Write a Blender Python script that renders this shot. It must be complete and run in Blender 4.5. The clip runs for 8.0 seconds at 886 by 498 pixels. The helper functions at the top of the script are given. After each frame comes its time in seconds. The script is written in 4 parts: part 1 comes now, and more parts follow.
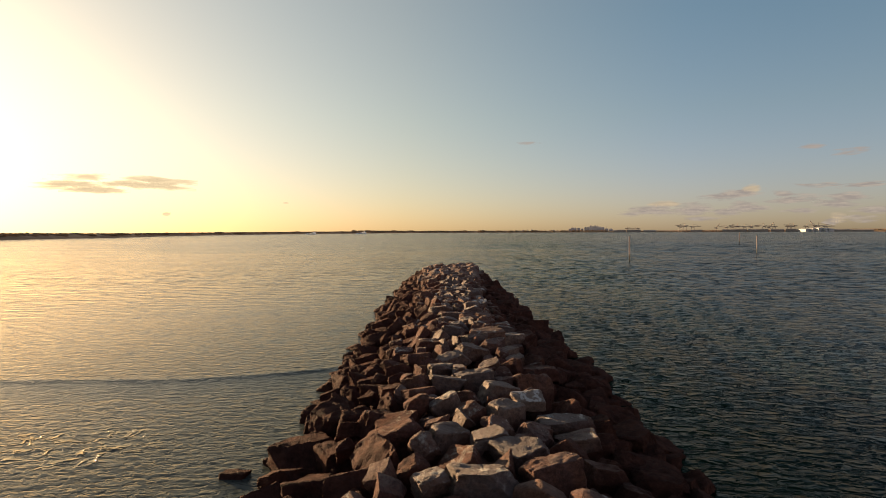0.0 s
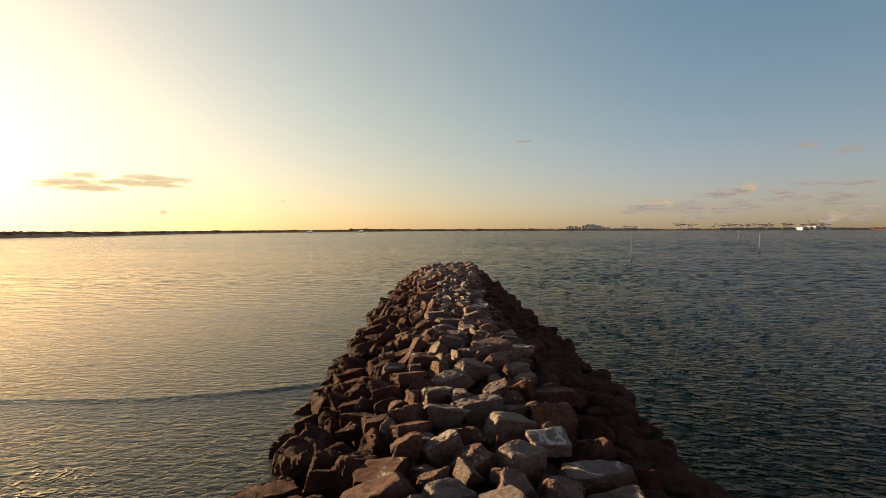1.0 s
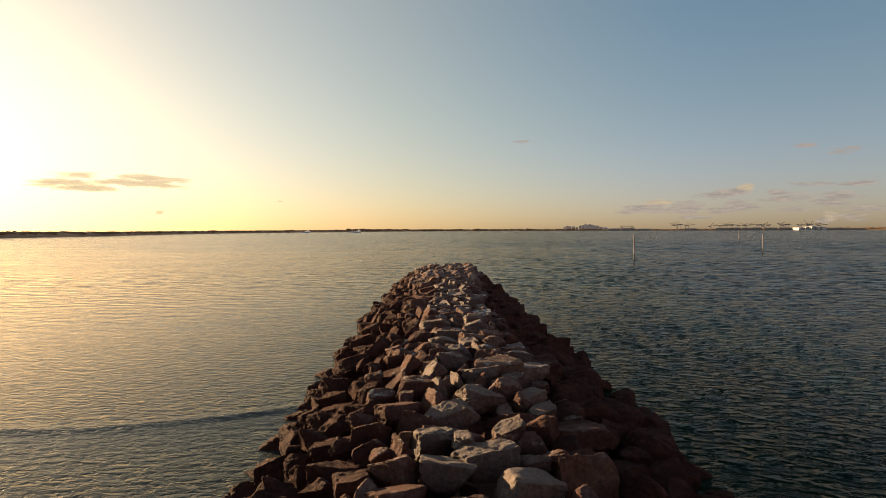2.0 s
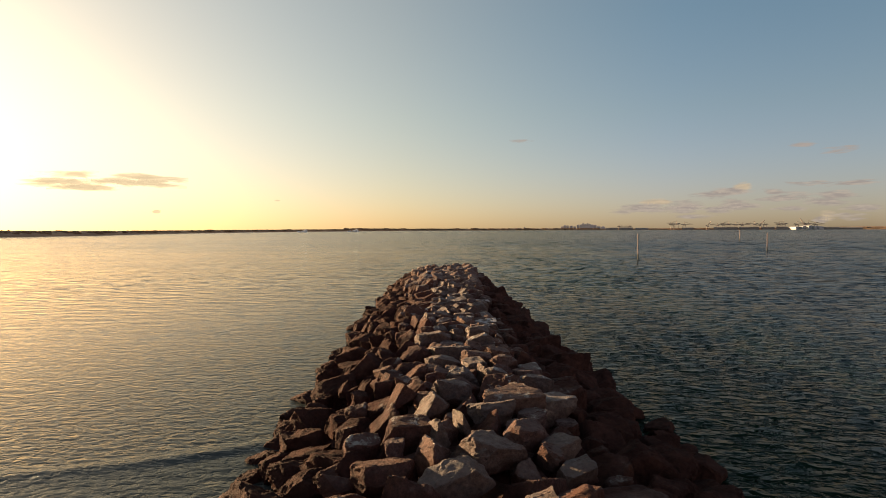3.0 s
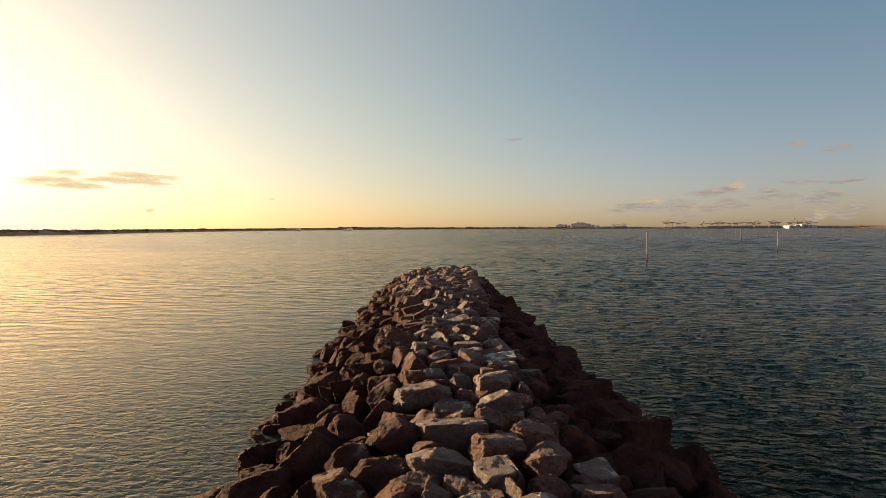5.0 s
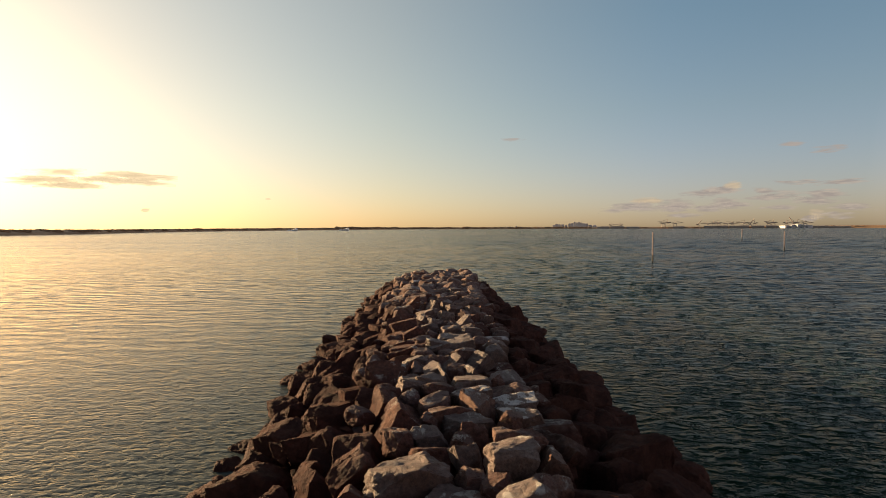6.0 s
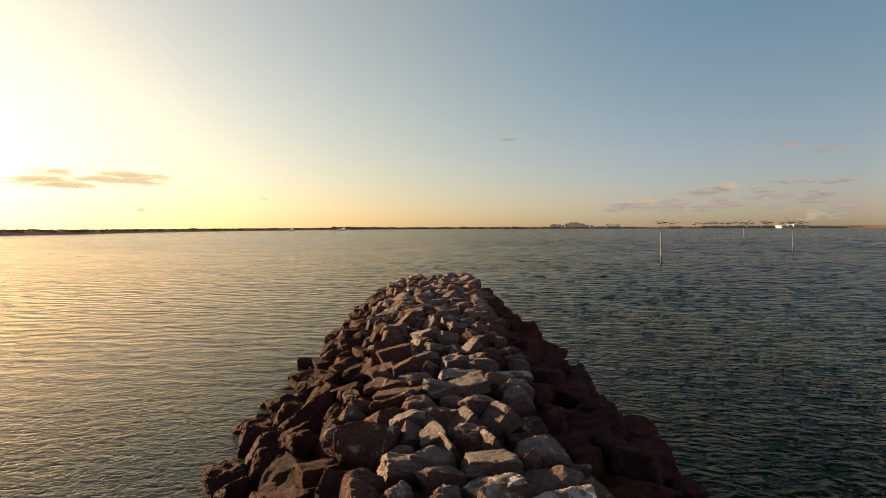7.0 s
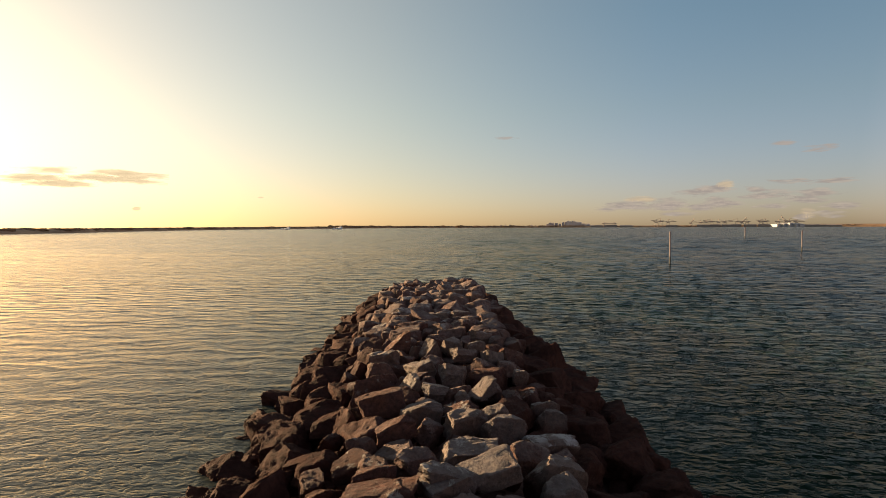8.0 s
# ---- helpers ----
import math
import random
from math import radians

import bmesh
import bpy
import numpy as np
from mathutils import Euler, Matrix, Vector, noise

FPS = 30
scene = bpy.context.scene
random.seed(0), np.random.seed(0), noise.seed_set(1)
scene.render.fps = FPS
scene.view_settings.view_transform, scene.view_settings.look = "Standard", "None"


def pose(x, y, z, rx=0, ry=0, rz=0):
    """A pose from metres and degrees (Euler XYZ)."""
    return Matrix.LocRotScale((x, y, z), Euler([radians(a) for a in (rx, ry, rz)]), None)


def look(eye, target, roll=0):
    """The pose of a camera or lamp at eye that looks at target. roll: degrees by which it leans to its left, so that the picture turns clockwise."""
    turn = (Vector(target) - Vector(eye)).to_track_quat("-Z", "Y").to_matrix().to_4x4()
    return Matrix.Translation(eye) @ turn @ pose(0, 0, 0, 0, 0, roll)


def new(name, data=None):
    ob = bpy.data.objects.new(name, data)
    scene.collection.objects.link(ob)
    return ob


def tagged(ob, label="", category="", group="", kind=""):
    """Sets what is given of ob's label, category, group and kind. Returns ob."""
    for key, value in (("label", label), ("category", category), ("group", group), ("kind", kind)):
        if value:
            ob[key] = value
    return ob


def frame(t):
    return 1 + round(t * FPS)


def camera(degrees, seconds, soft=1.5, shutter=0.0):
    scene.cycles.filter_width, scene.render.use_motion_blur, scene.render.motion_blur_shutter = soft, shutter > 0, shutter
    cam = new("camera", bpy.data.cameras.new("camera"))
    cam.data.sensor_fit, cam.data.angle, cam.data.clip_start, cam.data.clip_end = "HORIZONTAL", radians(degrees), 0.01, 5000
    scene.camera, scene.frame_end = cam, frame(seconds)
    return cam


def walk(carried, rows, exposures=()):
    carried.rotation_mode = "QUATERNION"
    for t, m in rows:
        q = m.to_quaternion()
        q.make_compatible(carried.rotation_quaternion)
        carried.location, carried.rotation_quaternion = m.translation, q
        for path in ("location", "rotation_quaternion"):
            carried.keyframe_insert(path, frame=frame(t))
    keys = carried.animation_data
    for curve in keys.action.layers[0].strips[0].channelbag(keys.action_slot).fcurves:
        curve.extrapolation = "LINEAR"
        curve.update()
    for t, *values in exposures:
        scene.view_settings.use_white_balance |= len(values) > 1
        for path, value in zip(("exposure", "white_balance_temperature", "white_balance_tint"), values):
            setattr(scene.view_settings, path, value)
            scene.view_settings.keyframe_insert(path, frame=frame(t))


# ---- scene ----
import itertools

# ---- camera and walk ----
cam = camera(78.0, 8.0, 0.95)
PATH = [
    (0, (0.741, -4.491, 4.636), (0.647, -2.494, 4.575), -0.2),
    (0.5, (0.69, -3.441, 4.643), (0.601, -1.444, 4.578), -0.2),
    (1, (0.635, -2.262, 4.601), (0.55, -0.265, 4.534), -0.2),
    (1.5, (0.589, -1.114, 4.565), (0.509, 0.883, 4.499), -0.2),
    (3, (0.391, 2.729, 4.488), (0.324, 4.727, 4.419), -0.2),
    (3.5, (0.335, 3.911, 4.525), (0.273, 5.909, 4.455), -0.2),
    (4, (0.269, 5.291, 4.494), (0.212, 7.289, 4.423), -0.2),
    (4.5, (0.204, 6.85, 4.441), (0.151, 8.848, 4.368), -0.2),
    (6, (0.119, 11.831, 4.391), (0.082, 13.83, 4.317), -0.2),
    (6.5, (0.018, 13.652, 4.393), (-0.014, 15.65, 4.319), -0.2),
    (7, (-0.064, 15.459, 4.409), (-0.09, 17.458, 4.335), -0.2),
    (7.5, (-0.161, 17.258, 4.399), (-0.181, 19.256, 4.324), -0.2),
    (8, (-0.237, 18.999, 4.455), (-0.251, 20.997, 4.376), -0.2),
]
walk(cam, [(t, look(eye, target, roll)) for t, eye, target, roll in PATH], [(0, 2.03, 7250, 9), (8, 2.09, 7250, 9)])

# ---- world and sun ----
SUN_TURN, SUN_HEIGHT = 54.0, 7.0  # degrees to the left of the breakwater's line, degrees above the sea
world = bpy.data.worlds.new("evening_sky")
scene.world = world
world.use_nodes = True
wn = world.node_tree.nodes


def evening(dust):
    """Clear evening air above the bay."""
    sky = wn.new("ShaderNodeTexSky")
    sky.sky_type = "NISHITA"
    sky.sun_disc = False
    sky.sun_elevation, sky.sun_rotation = radians(SUN_HEIGHT), radians(-SUN_TURN)
    sky.altitude, sky.air_density, sky.dust_density, sky.ozone_density = 0, 1.0, dust, 1.8
    return sky.outputs[0]


def haze_glow(turbidity):
    """The broad warm glow of the sea haze round the sun."""
    sky = wn.new("ShaderNodeTexSky")
    sky.sky_type = "HOSEK_WILKIE"
    sky.turbidity, sky.ground_albedo = turbidity, 0.2
    sky.sun_direction = (-math.sin(radians(SUN_TURN)), math.cos(radians(SUN_TURN)), math.tan(radians(SUN_HEIGHT + 2)))
    return sky.outputs[0]


even = wn.new("ShaderNodeGamma")  # haze evens out the sky
even.inputs["Gamma"].default_value = 0.8
world.node_tree.links.new(evening(0.6), even.inputs["Color"])
both = wn.new("ShaderNodeMix")
both.data_type, both.blend_type = "RGBA", "ADD"
both.inputs[0].default_value = 1.0
glow = wn.new("ShaderNodeVectorMath")
glow.operation = "MULTIPLY"
glow.inputs[1].default_value = (7.5, 6.95, 7.05)
world.node_tree.links.new(haze_glow(6.0), glow.inputs[0])
world.node_tree.links.new(even.outputs[0], both.inputs[6])
world.node_tree.links.new(glow.outputs[0], both.inputs[7])


def sky_math(operation, a, b=0.0, clamp=False):
    node = wn.new("ShaderNodeMath")
    node.operation, node.use_clamp = operation, clamp
    for socket, value in zip(node.inputs, (a, b)):
        if isinstance(value, bpy.types.NodeSocket):
            world.node_tree.links.new(value, socket)
        else:
            socket.default_value = value
    return node.outputs[0]


def sky_mix(kind, a, b):
    node = wn.new("ShaderNodeVectorMath")
    node.operation = kind
    world.node_tree.links.new(a, node.inputs[0])
    world.node_tree.links.new(b, node.inputs[1])
    return node.outputs[0]


def sky_colour(r, g, b):
    node = wn.new("ShaderNodeCombineXYZ")
    for socket, value in zip(node.inputs, (r, g, b)):
        if isinstance(value, bpy.types.NodeSocket):
            world.node_tree.links.new(value, socket)
        else:
            socket.default_value = value
    return node.outputs[0]


# thin cirrostratus spreads the sun's glow, and the air turns bluer away from the sun
heading = wn.new("ShaderNodeTexCoord").outputs["Generated"]
toward = wn.new("ShaderNodeVectorMath")
toward.operation = "DOT_PRODUCT"
toward.inputs[1].default_value = (-math.sin(radians(SUN_TURN)) * 0.994, math.cos(radians(SUN_TURN)) * 0.994, 0.11)
world.node_tree.links.new(heading, toward.inputs[0])
near_sun = toward.outputs["Value"]
lift = wn.new("ShaderNodeSeparateXYZ")
world.node_tree.links.new(heading, lift.inputs[0])
veil = sky_math("POWER", sky_math("MAXIMUM", near_sun, 0.0), 2.5)
veil = sky_colour(sky_math("MULTIPLY", veil, 1.4), sky_math("MULTIPLY", veil, 1.33), sky_math("MULTIPLY", veil, 1.05))
away = sky_math("MULTIPLY", sky_math("SUBTRACT", 0.68, near_sun), 2.5, clamp=True)
away = sky_math("MULTIPLY", away, sky_math("ADD", near_sun, 1.0, clamp=True))
high = sky_math("MULTIPLY", sky_math("SUBTRACT", lift.outputs["Z"], 0.06), 3.5, clamp=True)
less_red = sky_math("SUBTRACT", 1.0, sky_math("MULTIPLY", sky_math("MULTIPLY", away, high), 0.19))
low = sky_math("MULTIPLY", sky_math("SUBTRACT", 0.2, lift.outputs["Z"]), 6.0, clamp=True)
more_blue = sky_math("ADD", 1.0, sky_math("MULTIPLY", away, sky_math("ADD", 0.17, sky_math("MULTIPLY", low, 0.2))))
pink = sky_math("SUBTRACT", 1.0, sky_math("MULTIPLY", sky_math("MULTIPLY", low, sky_math("SUBTRACT", 1.0, away)), 0.06))
air = sky_mix("MULTIPLY", both.outputs[2], sky_colour(less_red, pink, more_blue))
# rosy glow added to the unseen sky opposite the sun, to fill shaded faces
rose_fill = sky_math("MULTIPLY", sky_math("MULTIPLY", near_sun, -1.4, clamp=True), sky_math("SUBTRACT", 1.0, lift.outputs["Z"], clamp=True))
rose_fill = sky_colour(sky_math("MULTIPLY", rose_fill, 3.9), sky_math("MULTIPLY", rose_fill, 2.9), sky_math("MULTIPLY", rose_fill, 3.5))
world.node_tree.links.new(sky_mix("ADD", sky_mix("ADD", air, veil), rose_fill), wn["Background"].inputs["Color"])
wn["Background"].inputs["Strength"].default_value = 0.0368

sun = new("sun", bpy.data.lights.new("sun", "SUN"))
sun.data.energy, sun.data.angle, sun.data.color = 4.5, radians(0.6), (1.0, 0.72, 0.44)
to_sun = Vector((-math.sin(radians(SUN_TURN)) * math.cos(radians(SUN_HEIGHT)), math.cos(radians(SUN_TURN)) * math.cos(radians(SUN_HEIGHT)), math.sin(radians(SUN_HEIGHT))))
sun.matrix_basis = look(to_sun * 50, (0, 0, 0))


# ---- materials ----
class Nodes:
    """A small wrapper that makes a node material."""

    def __init__(self, name):
        self.mat = bpy.data.materials.new(name)
        self.mat.use_nodes = True
        self.tree = self.mat.node_tree
        self.shader = self.tree.nodes["Principled BSDF"]
        self.out = self.tree.nodes["Material Output"]
        self.coord = self.tree.nodes.new("ShaderNodeTexCoord")

    def put(self, kind, **inputs):
        node = self.tree.nodes.new(kind)
        for key, value in inputs.items():
            self.set(node.inputs[key.replace("_", " ")], value)
        return node

    def set(self, socket, value):
        if isinstance(value, bpy.types.NodeSocket):
            self.tree.links.new(value, socket)
        else:
            socket.default_value = value

    def noise(self, vector, scale, detail=4.0, rough=0.55, distortion=0.0):
        return self.put("ShaderNodeTexNoise", Vector=vector, Scale=scale, Detail=detail, Roughness=rough, Distortion=distortion).outputs["Fac"]

    def ramp(self, fac, *stops):
        node = self.put("ShaderNodeValToRGB", Fac=fac)
        while len(node.color_ramp.elements) < len(stops):
            node.color_ramp.elements.new(0.5)
        for element, (at, colour) in zip(node.color_ramp.elements, stops):
            element.position = at
            element.color = (*colour, 1) if isinstance(colour, tuple) else (colour, colour, colour, 1)
        return node.outputs["Color"]

    def mix(self, fac, a, b, kind="MIX"):
        node = self.tree.nodes.new("ShaderNodeMix")
        node.data_type, node.blend_type = "RGBA", kind
        for key, value in ((0, fac), (6, a), (7, b)):
            if isinstance(value, tuple):
                value = (*value, 1)
            self.set(node.inputs[key], value)
        return node.outputs[2]

    def sums(self, kind, a, b=0.0, c=0.0, clamp=False):
        node = self.tree.nodes.new("ShaderNodeMath")
        node.operation, node.use_clamp = kind, clamp
        for key, value in enumerate((a, b, c)):
            self.set(node.inputs[key], value)
        return node.outputs[0]

    def stretch(self, vector, scale, turn=0.0):
        return self.put("ShaderNodeMapping", Vector=vector, Scale=scale, Rotation=(0, 0, radians(turn))).outputs[0]

    def bump(self, height, strength, distance, normal=None):
        node = self.put("ShaderNodeBump", Height=height, Strength=strength, Distance=distance)
        if normal is not None:
            self.tree.links.new(normal, node.inputs["Normal"])
        return node.outputs[0]

    def finish(self, colour, rough, normal=None, **more):
        self.set(self.shader.inputs["Base Color"], colour if not isinstance(colour, tuple) else (*colour, 1))
        self.set(self.shader.inputs["Roughness"], rough)
        if normal is not None:
            self.set(self.shader.inputs["Normal"], normal)
        for key, value in more.items():
            self.set(self.shader.inputs[key.replace("_", " ")], value)
        return self.mat


def rock_material(name, islands=False, weed=0.0, spots=0.0, pale=False, rust=False, grey=False):
    """Quarried stone: each boulder has its own tone, with grain, rust stains, droppings on top and a weedy tide band;
    light tops and dark gaps are painted in.
    """
    n = Nodes(name)
    place = n.put("ShaderNodeNewGeometry")
    pos = place.outputs["Position"]
    if islands:
        own = place.outputs["Random Per Island"]
    else:
        own = n.put("ShaderNodeObjectInfo").outputs["Random"]
    tone = n.ramp(own, (0.0, (0.080, 0.034, 0.025)), (0.16, (0.115, 0.062, 0.044)), (0.32, (0.072, 0.032, 0.025)), (0.48, (0.135, 0.088, 0.068)),
                  (0.64, (0.085, 0.040, 0.031)), (0.8, (0.118, 0.078, 0.066)), (1.0, (0.150, 0.086, 0.056)))
    if rust:
        tone = n.mix(0.75, tone, (0.070, 0.030, 0.0225))
    if grey:
        tone = n.mix(0.7, tone, (0.087, 0.060, 0.053))
    if pale:
        tone = n.mix(n.ramp(n.sums("FRACT", n.sums("MULTIPLY", own, 3.7)), (0.0, 0.2), (0.55, 0.4), (1.0, 0.8)), tone, (0.174, 0.120, 0.095))
    stain = n.ramp(n.noise(pos, 2.2, 5, 0.6, 0.6), (0.42, 0.0), (0.66, 1.0))
    tone = n.mix(n.sums("MULTIPLY", stain, 0.55), tone, (0.11, 0.047, 0.022))
    grain = n.noise(pos, 14, 6, 0.68)
    tone = n.mix(0.75, tone, n.ramp(grain, (0.3, 0.32), (0.7, 1.58)), "MULTIPLY")
    speck = n.ramp(n.noise(pos, 70, 3, 0.7), (0.35, 0.62), (0.65, 1.25))
    tone = n.mix(0.6, tone, speck, "MULTIPLY")
    if not (pale or grey):
        tone = n.mix(1.0, tone, (1.08, 1.0, 1.05), "MULTIPLY")  # iron in the stone
    # skylight painted on faces that look up, then the droppings that lie there
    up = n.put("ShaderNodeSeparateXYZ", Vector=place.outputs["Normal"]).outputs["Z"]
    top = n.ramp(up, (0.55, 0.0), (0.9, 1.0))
    top_light = n.ramp(n.noise(pos, 2.6, 5, 0.65, 0.4), (0.36, 0.25), (0.6, 1.0))
    top_light = n.sums("MULTIPLY", n.sums("MULTIPLY", top, top_light), 0.06 if rust else 0.38 if grey or pale else 0.3)
    tone = n.mix(top_light, tone, (0.240, 0.194, 0.174))
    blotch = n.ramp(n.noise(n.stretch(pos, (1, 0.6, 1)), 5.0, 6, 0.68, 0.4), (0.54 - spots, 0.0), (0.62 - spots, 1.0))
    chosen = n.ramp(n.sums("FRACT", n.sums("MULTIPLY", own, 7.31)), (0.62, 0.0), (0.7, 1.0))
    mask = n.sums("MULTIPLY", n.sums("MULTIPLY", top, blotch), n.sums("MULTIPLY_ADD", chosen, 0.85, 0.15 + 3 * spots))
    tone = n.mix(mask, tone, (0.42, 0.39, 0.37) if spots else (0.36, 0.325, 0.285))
    # seabirds sit on the outer stones and whiten them
    if not rust and not weed:
        along = n.put("ShaderNodeSeparateXYZ", Vector=pos).outputs["Y"]
        outer = n.put("ShaderNodeMapRange", Value=along, From_Min=18.0, From_Max=28.0).outputs[0]
        tone = n.mix(n.sums("MULTIPLY", outer, 0.2), tone, (0.105, 0.084, 0.078))
        lime = n.ramp(n.noise(n.stretch(pos, (1, 1, 0.35)), 3.2, 6, 0.72, 0.3), (0.50, 0.0), (0.62, 1.0))
        lime = n.sums("MULTIPLY", n.sums("MULTIPLY", lime, outer), n.ramp(up, (0.2, 0.0), (0.7, 0.35)))
        tone = n.mix(lime, tone, (0.33, 0.28, 0.25))
    # weed and wet stone in the tide band, carried up to paint gap shade
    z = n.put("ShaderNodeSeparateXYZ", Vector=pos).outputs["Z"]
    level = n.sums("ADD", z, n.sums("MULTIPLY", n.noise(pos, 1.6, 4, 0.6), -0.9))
    wet_shade = n.ramp(level, (0.60 + weed, 1.0), (0.86 + weed, 0.0))
    tone = n.mix(wet_shade, tone, n.mix(n.ramp(n.noise(pos, 3.1, 6, 0.72, 0.5), (0.42, 0.0), (0.68, 1.0)), (0.038, 0.0172, 0.0138), (0.086, 0.037, 0.027)))
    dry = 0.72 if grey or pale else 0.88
    rough = n.sums("SUBTRACT", dry, n.sums("MULTIPLY", wet_shade, 0.1))
    low = n.bump(n.noise(pos, 5.5, 8, 0.65, 0.4), 1.0, 0.13)
    fine = n.bump(n.noise(pos, 30, 5, 0.7), 1.0, 0.042, low)
    return n.finish(tone, rough, fine, Specular_IOR_Level=n.sums("MULTIPLY_ADD", wet_shade, -0.11 if dry > 0.8 else -0.27, 0.14 if dry > 0.8 else 0.3))


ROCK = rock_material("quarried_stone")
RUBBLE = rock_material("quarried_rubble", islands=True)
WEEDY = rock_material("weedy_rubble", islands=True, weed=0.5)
# pale stone, also used with sunlight put into the colour of lit boulders
PALE_LIT = rock_material("pale_lit_sandstone", pale=True)
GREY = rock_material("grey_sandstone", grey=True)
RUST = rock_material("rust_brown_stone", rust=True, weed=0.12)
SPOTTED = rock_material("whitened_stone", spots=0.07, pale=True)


def water_material():
    n = Nodes("sea_water")
    pos = n.put("ShaderNodeNewGeometry").outputs["Position"]
    side = n.put("ShaderNodeSeparateXYZ", Vector=pos)
    length = n.put("ShaderNodeVectorMath", Vector=pos)
    length.operation = "LENGTH"
    far_out = length.outputs["Value"]
    # the change from one side's water to the other's widens with distance
    across = n.sums("DIVIDE", n.sums("MULTIPLY", side.outputs["X"], 1.5), n.sums("MULTIPLY_ADD", far_out, 0.025, 1.0))
    wind = n.put("ShaderNodeMapRange", Value=across, From_Min=-9.0, From_Max=9.0, To_Min=0.55, To_Max=1.0).outputs[0]

    def wavelets(length, turn, sharp):
        """Short-crested wind waves: rounded troughs and narrow crests that wander and end."""
        swell = n.noise(n.stretch(pos, (0.75 / length, 1.35 / length, 1), turn), 1.0, 2.0, 0.5, 0.5)
        ridge = n.sums("SUBTRACT", 1.0, n.sums("ABSOLUTE", n.sums("MULTIPLY_ADD", swell, 4.0, -2.0)), clamp=True)
        return n.sums("MULTIPLY_ADD", ridge, sharp, swell)

    def bands(length, turn, wander=6.0, crest=1.0):
        """Wind waves one length apart, in lines that wander and end."""
        node = n.put("ShaderNodeTexWave", Vector=n.stretch(pos, (1, 1, 1), turn), Scale=6.283 / (20 * length), Distortion=wander, Detail=1.5, Detail_Scale=crest, Detail_Roughness=0.5)
        node.wave_type, node.bands_direction = "BANDS", "Y"
        return n.sums("POWER", node.outputs["Fac"], 1.6)

    coarse = n.sums("ADD", n.sums("MULTIPLY", n.sums("ADD", bands(0.40, 14, 9.0, 1.6), bands(0.55, -14, 9.0, 1.6)), 0.19), n.sums("MULTIPLY", wavelets(0.38, 12, 0.24), 0.42))
    fine = wavelets(0.16, -20, 0.2)
    sandy = n.put("ShaderNodeMapRange", Value=side.outputs["X"], From_Min=-4.0, From_Max=5.0, To_Min=1.0, To_Max=0.0).outputs[0]
    train = n.sums("ADD", n.sums("MULTIPLY", coarse, n.sums("MULTIPLY_ADD", sandy, -0.48, 0.95)), n.sums("MULTIPLY", fine, n.sums("MULTIPLY_ADD", sandy, -0.05, 0.65)))
    # the sandy side lies in the lee of the stones
    lee = n.put("ShaderNodeMapRange", Value=side.outputs["X"], From_Min=-3.0, From_Max=8.0, To_Min=0.8, To_Max=1.3).outputs[0]
    train = n.sums("MULTIPLY", train, lee)
    ripple = n.noise(n.stretch(pos, (3.6, 7.0, 1), 14), 1.0, 4, 0.6, 0.5)
    chop = n.noise(n.stretch(pos, (0.42, 0.95, 1), 8), 1.0, 5, 0.62, 0.3)
    # longer waves out on the bay

    def bay_waves(start, full, height, normal, *trains):
        """Waves that show from one distance on, where the shorter ones melt together."""
        total = bands(*trains[0])
        for more in trains[1:]:
            total = n.sums("ADD", total, bands(*more))
        reach = n.put("ShaderNodeMapRange", Value=far_out, From_Min=start, From_Max=full).outputs[0]
        return n.bump(n.sums("MULTIPLY", n.sums("MULTIPLY", total, wind), reach), 1.0, height, normal)

    a = n.bump(n.sums("MULTIPLY", train, wind), 1.0, 0.125)
    a = bay_waves(26, 60, 0.10, a, (0.95, 10, 8.0, 1.4), (1.35, -12, 8.0, 1.4), (1.9, 20, 8.0, 1.4))
    a = bay_waves(80, 200, 0.48, a, (3.6, 12, 9.0, 1.6), (5.5, -14, 9.0, 1.6), (8.5, 20, 9.0, 1.6))
    a = bay_waves(300, 800, 2.5, a, (18.0, 12), (30.0, -14))
    b = n.bump(n.sums("MULTIPLY", chop, wind), 1.0, 0.012, a)
    c = n.bump(ripple, 1.0, 0.026, b)
    # crossing ripples over the shallow sand, with thin crests that catch the sun
    spot = n.put("ShaderNodeVectorMath", Vector=n.put("ShaderNodeMapping", Vector=pos, Location=(8.1 / 2.3, -6.9 / 1.3, 0), Scale=(1 / 2.3, 1 / 1.3, 1)).outputs[0])
    spot.operation = "LENGTH"
    patch = n.put("ShaderNodeMapRange", Value=spot.outputs["Value"], From_Min=0.25, From_Max=1.0, To_Min=1.0, To_Max=0.0).outputs[0]
    crossing = n.noise(n.stretch(pos, (1.0, 1.4, 1), 24), 1.0, 2.0, 0.5, 0.8)
    thin = n.sums("SUBTRACT", 1.0, n.sums("MULTIPLY", n.sums("ABSOLUTE", n.sums("SUBTRACT", crossing, 0.5)), 15.0), clamp=True)
    thin = n.sums("POWER", thin, 2.0)
    broken = n.ramp(n.noise(n.stretch(pos, (2.4, 2.4, 1)), 1.0, 2.0), (0.43, 0.0), (0.52, 1.0))
    c = n.bump(n.sums("MULTIPLY", n.sums("MULTIPLY", thin, broken), patch), 1.0, 0.13, c)
    # open water is more wind-roughened than the water by the stones, with streaks of breeze
    out = n.put("ShaderNodeVectorMath", )
    out.operation = "DISTANCE"
    n.tree.links.new(pos, out.inputs[0])
    out.inputs[1].default_value = (0, 15, 0)
    open_water = n.put("ShaderNodeMapRange", Value=out.outputs["Value"], From_Min=30.0, From_Max=160.0, To_Min=0.05, To_Max=0.15).outputs[0]
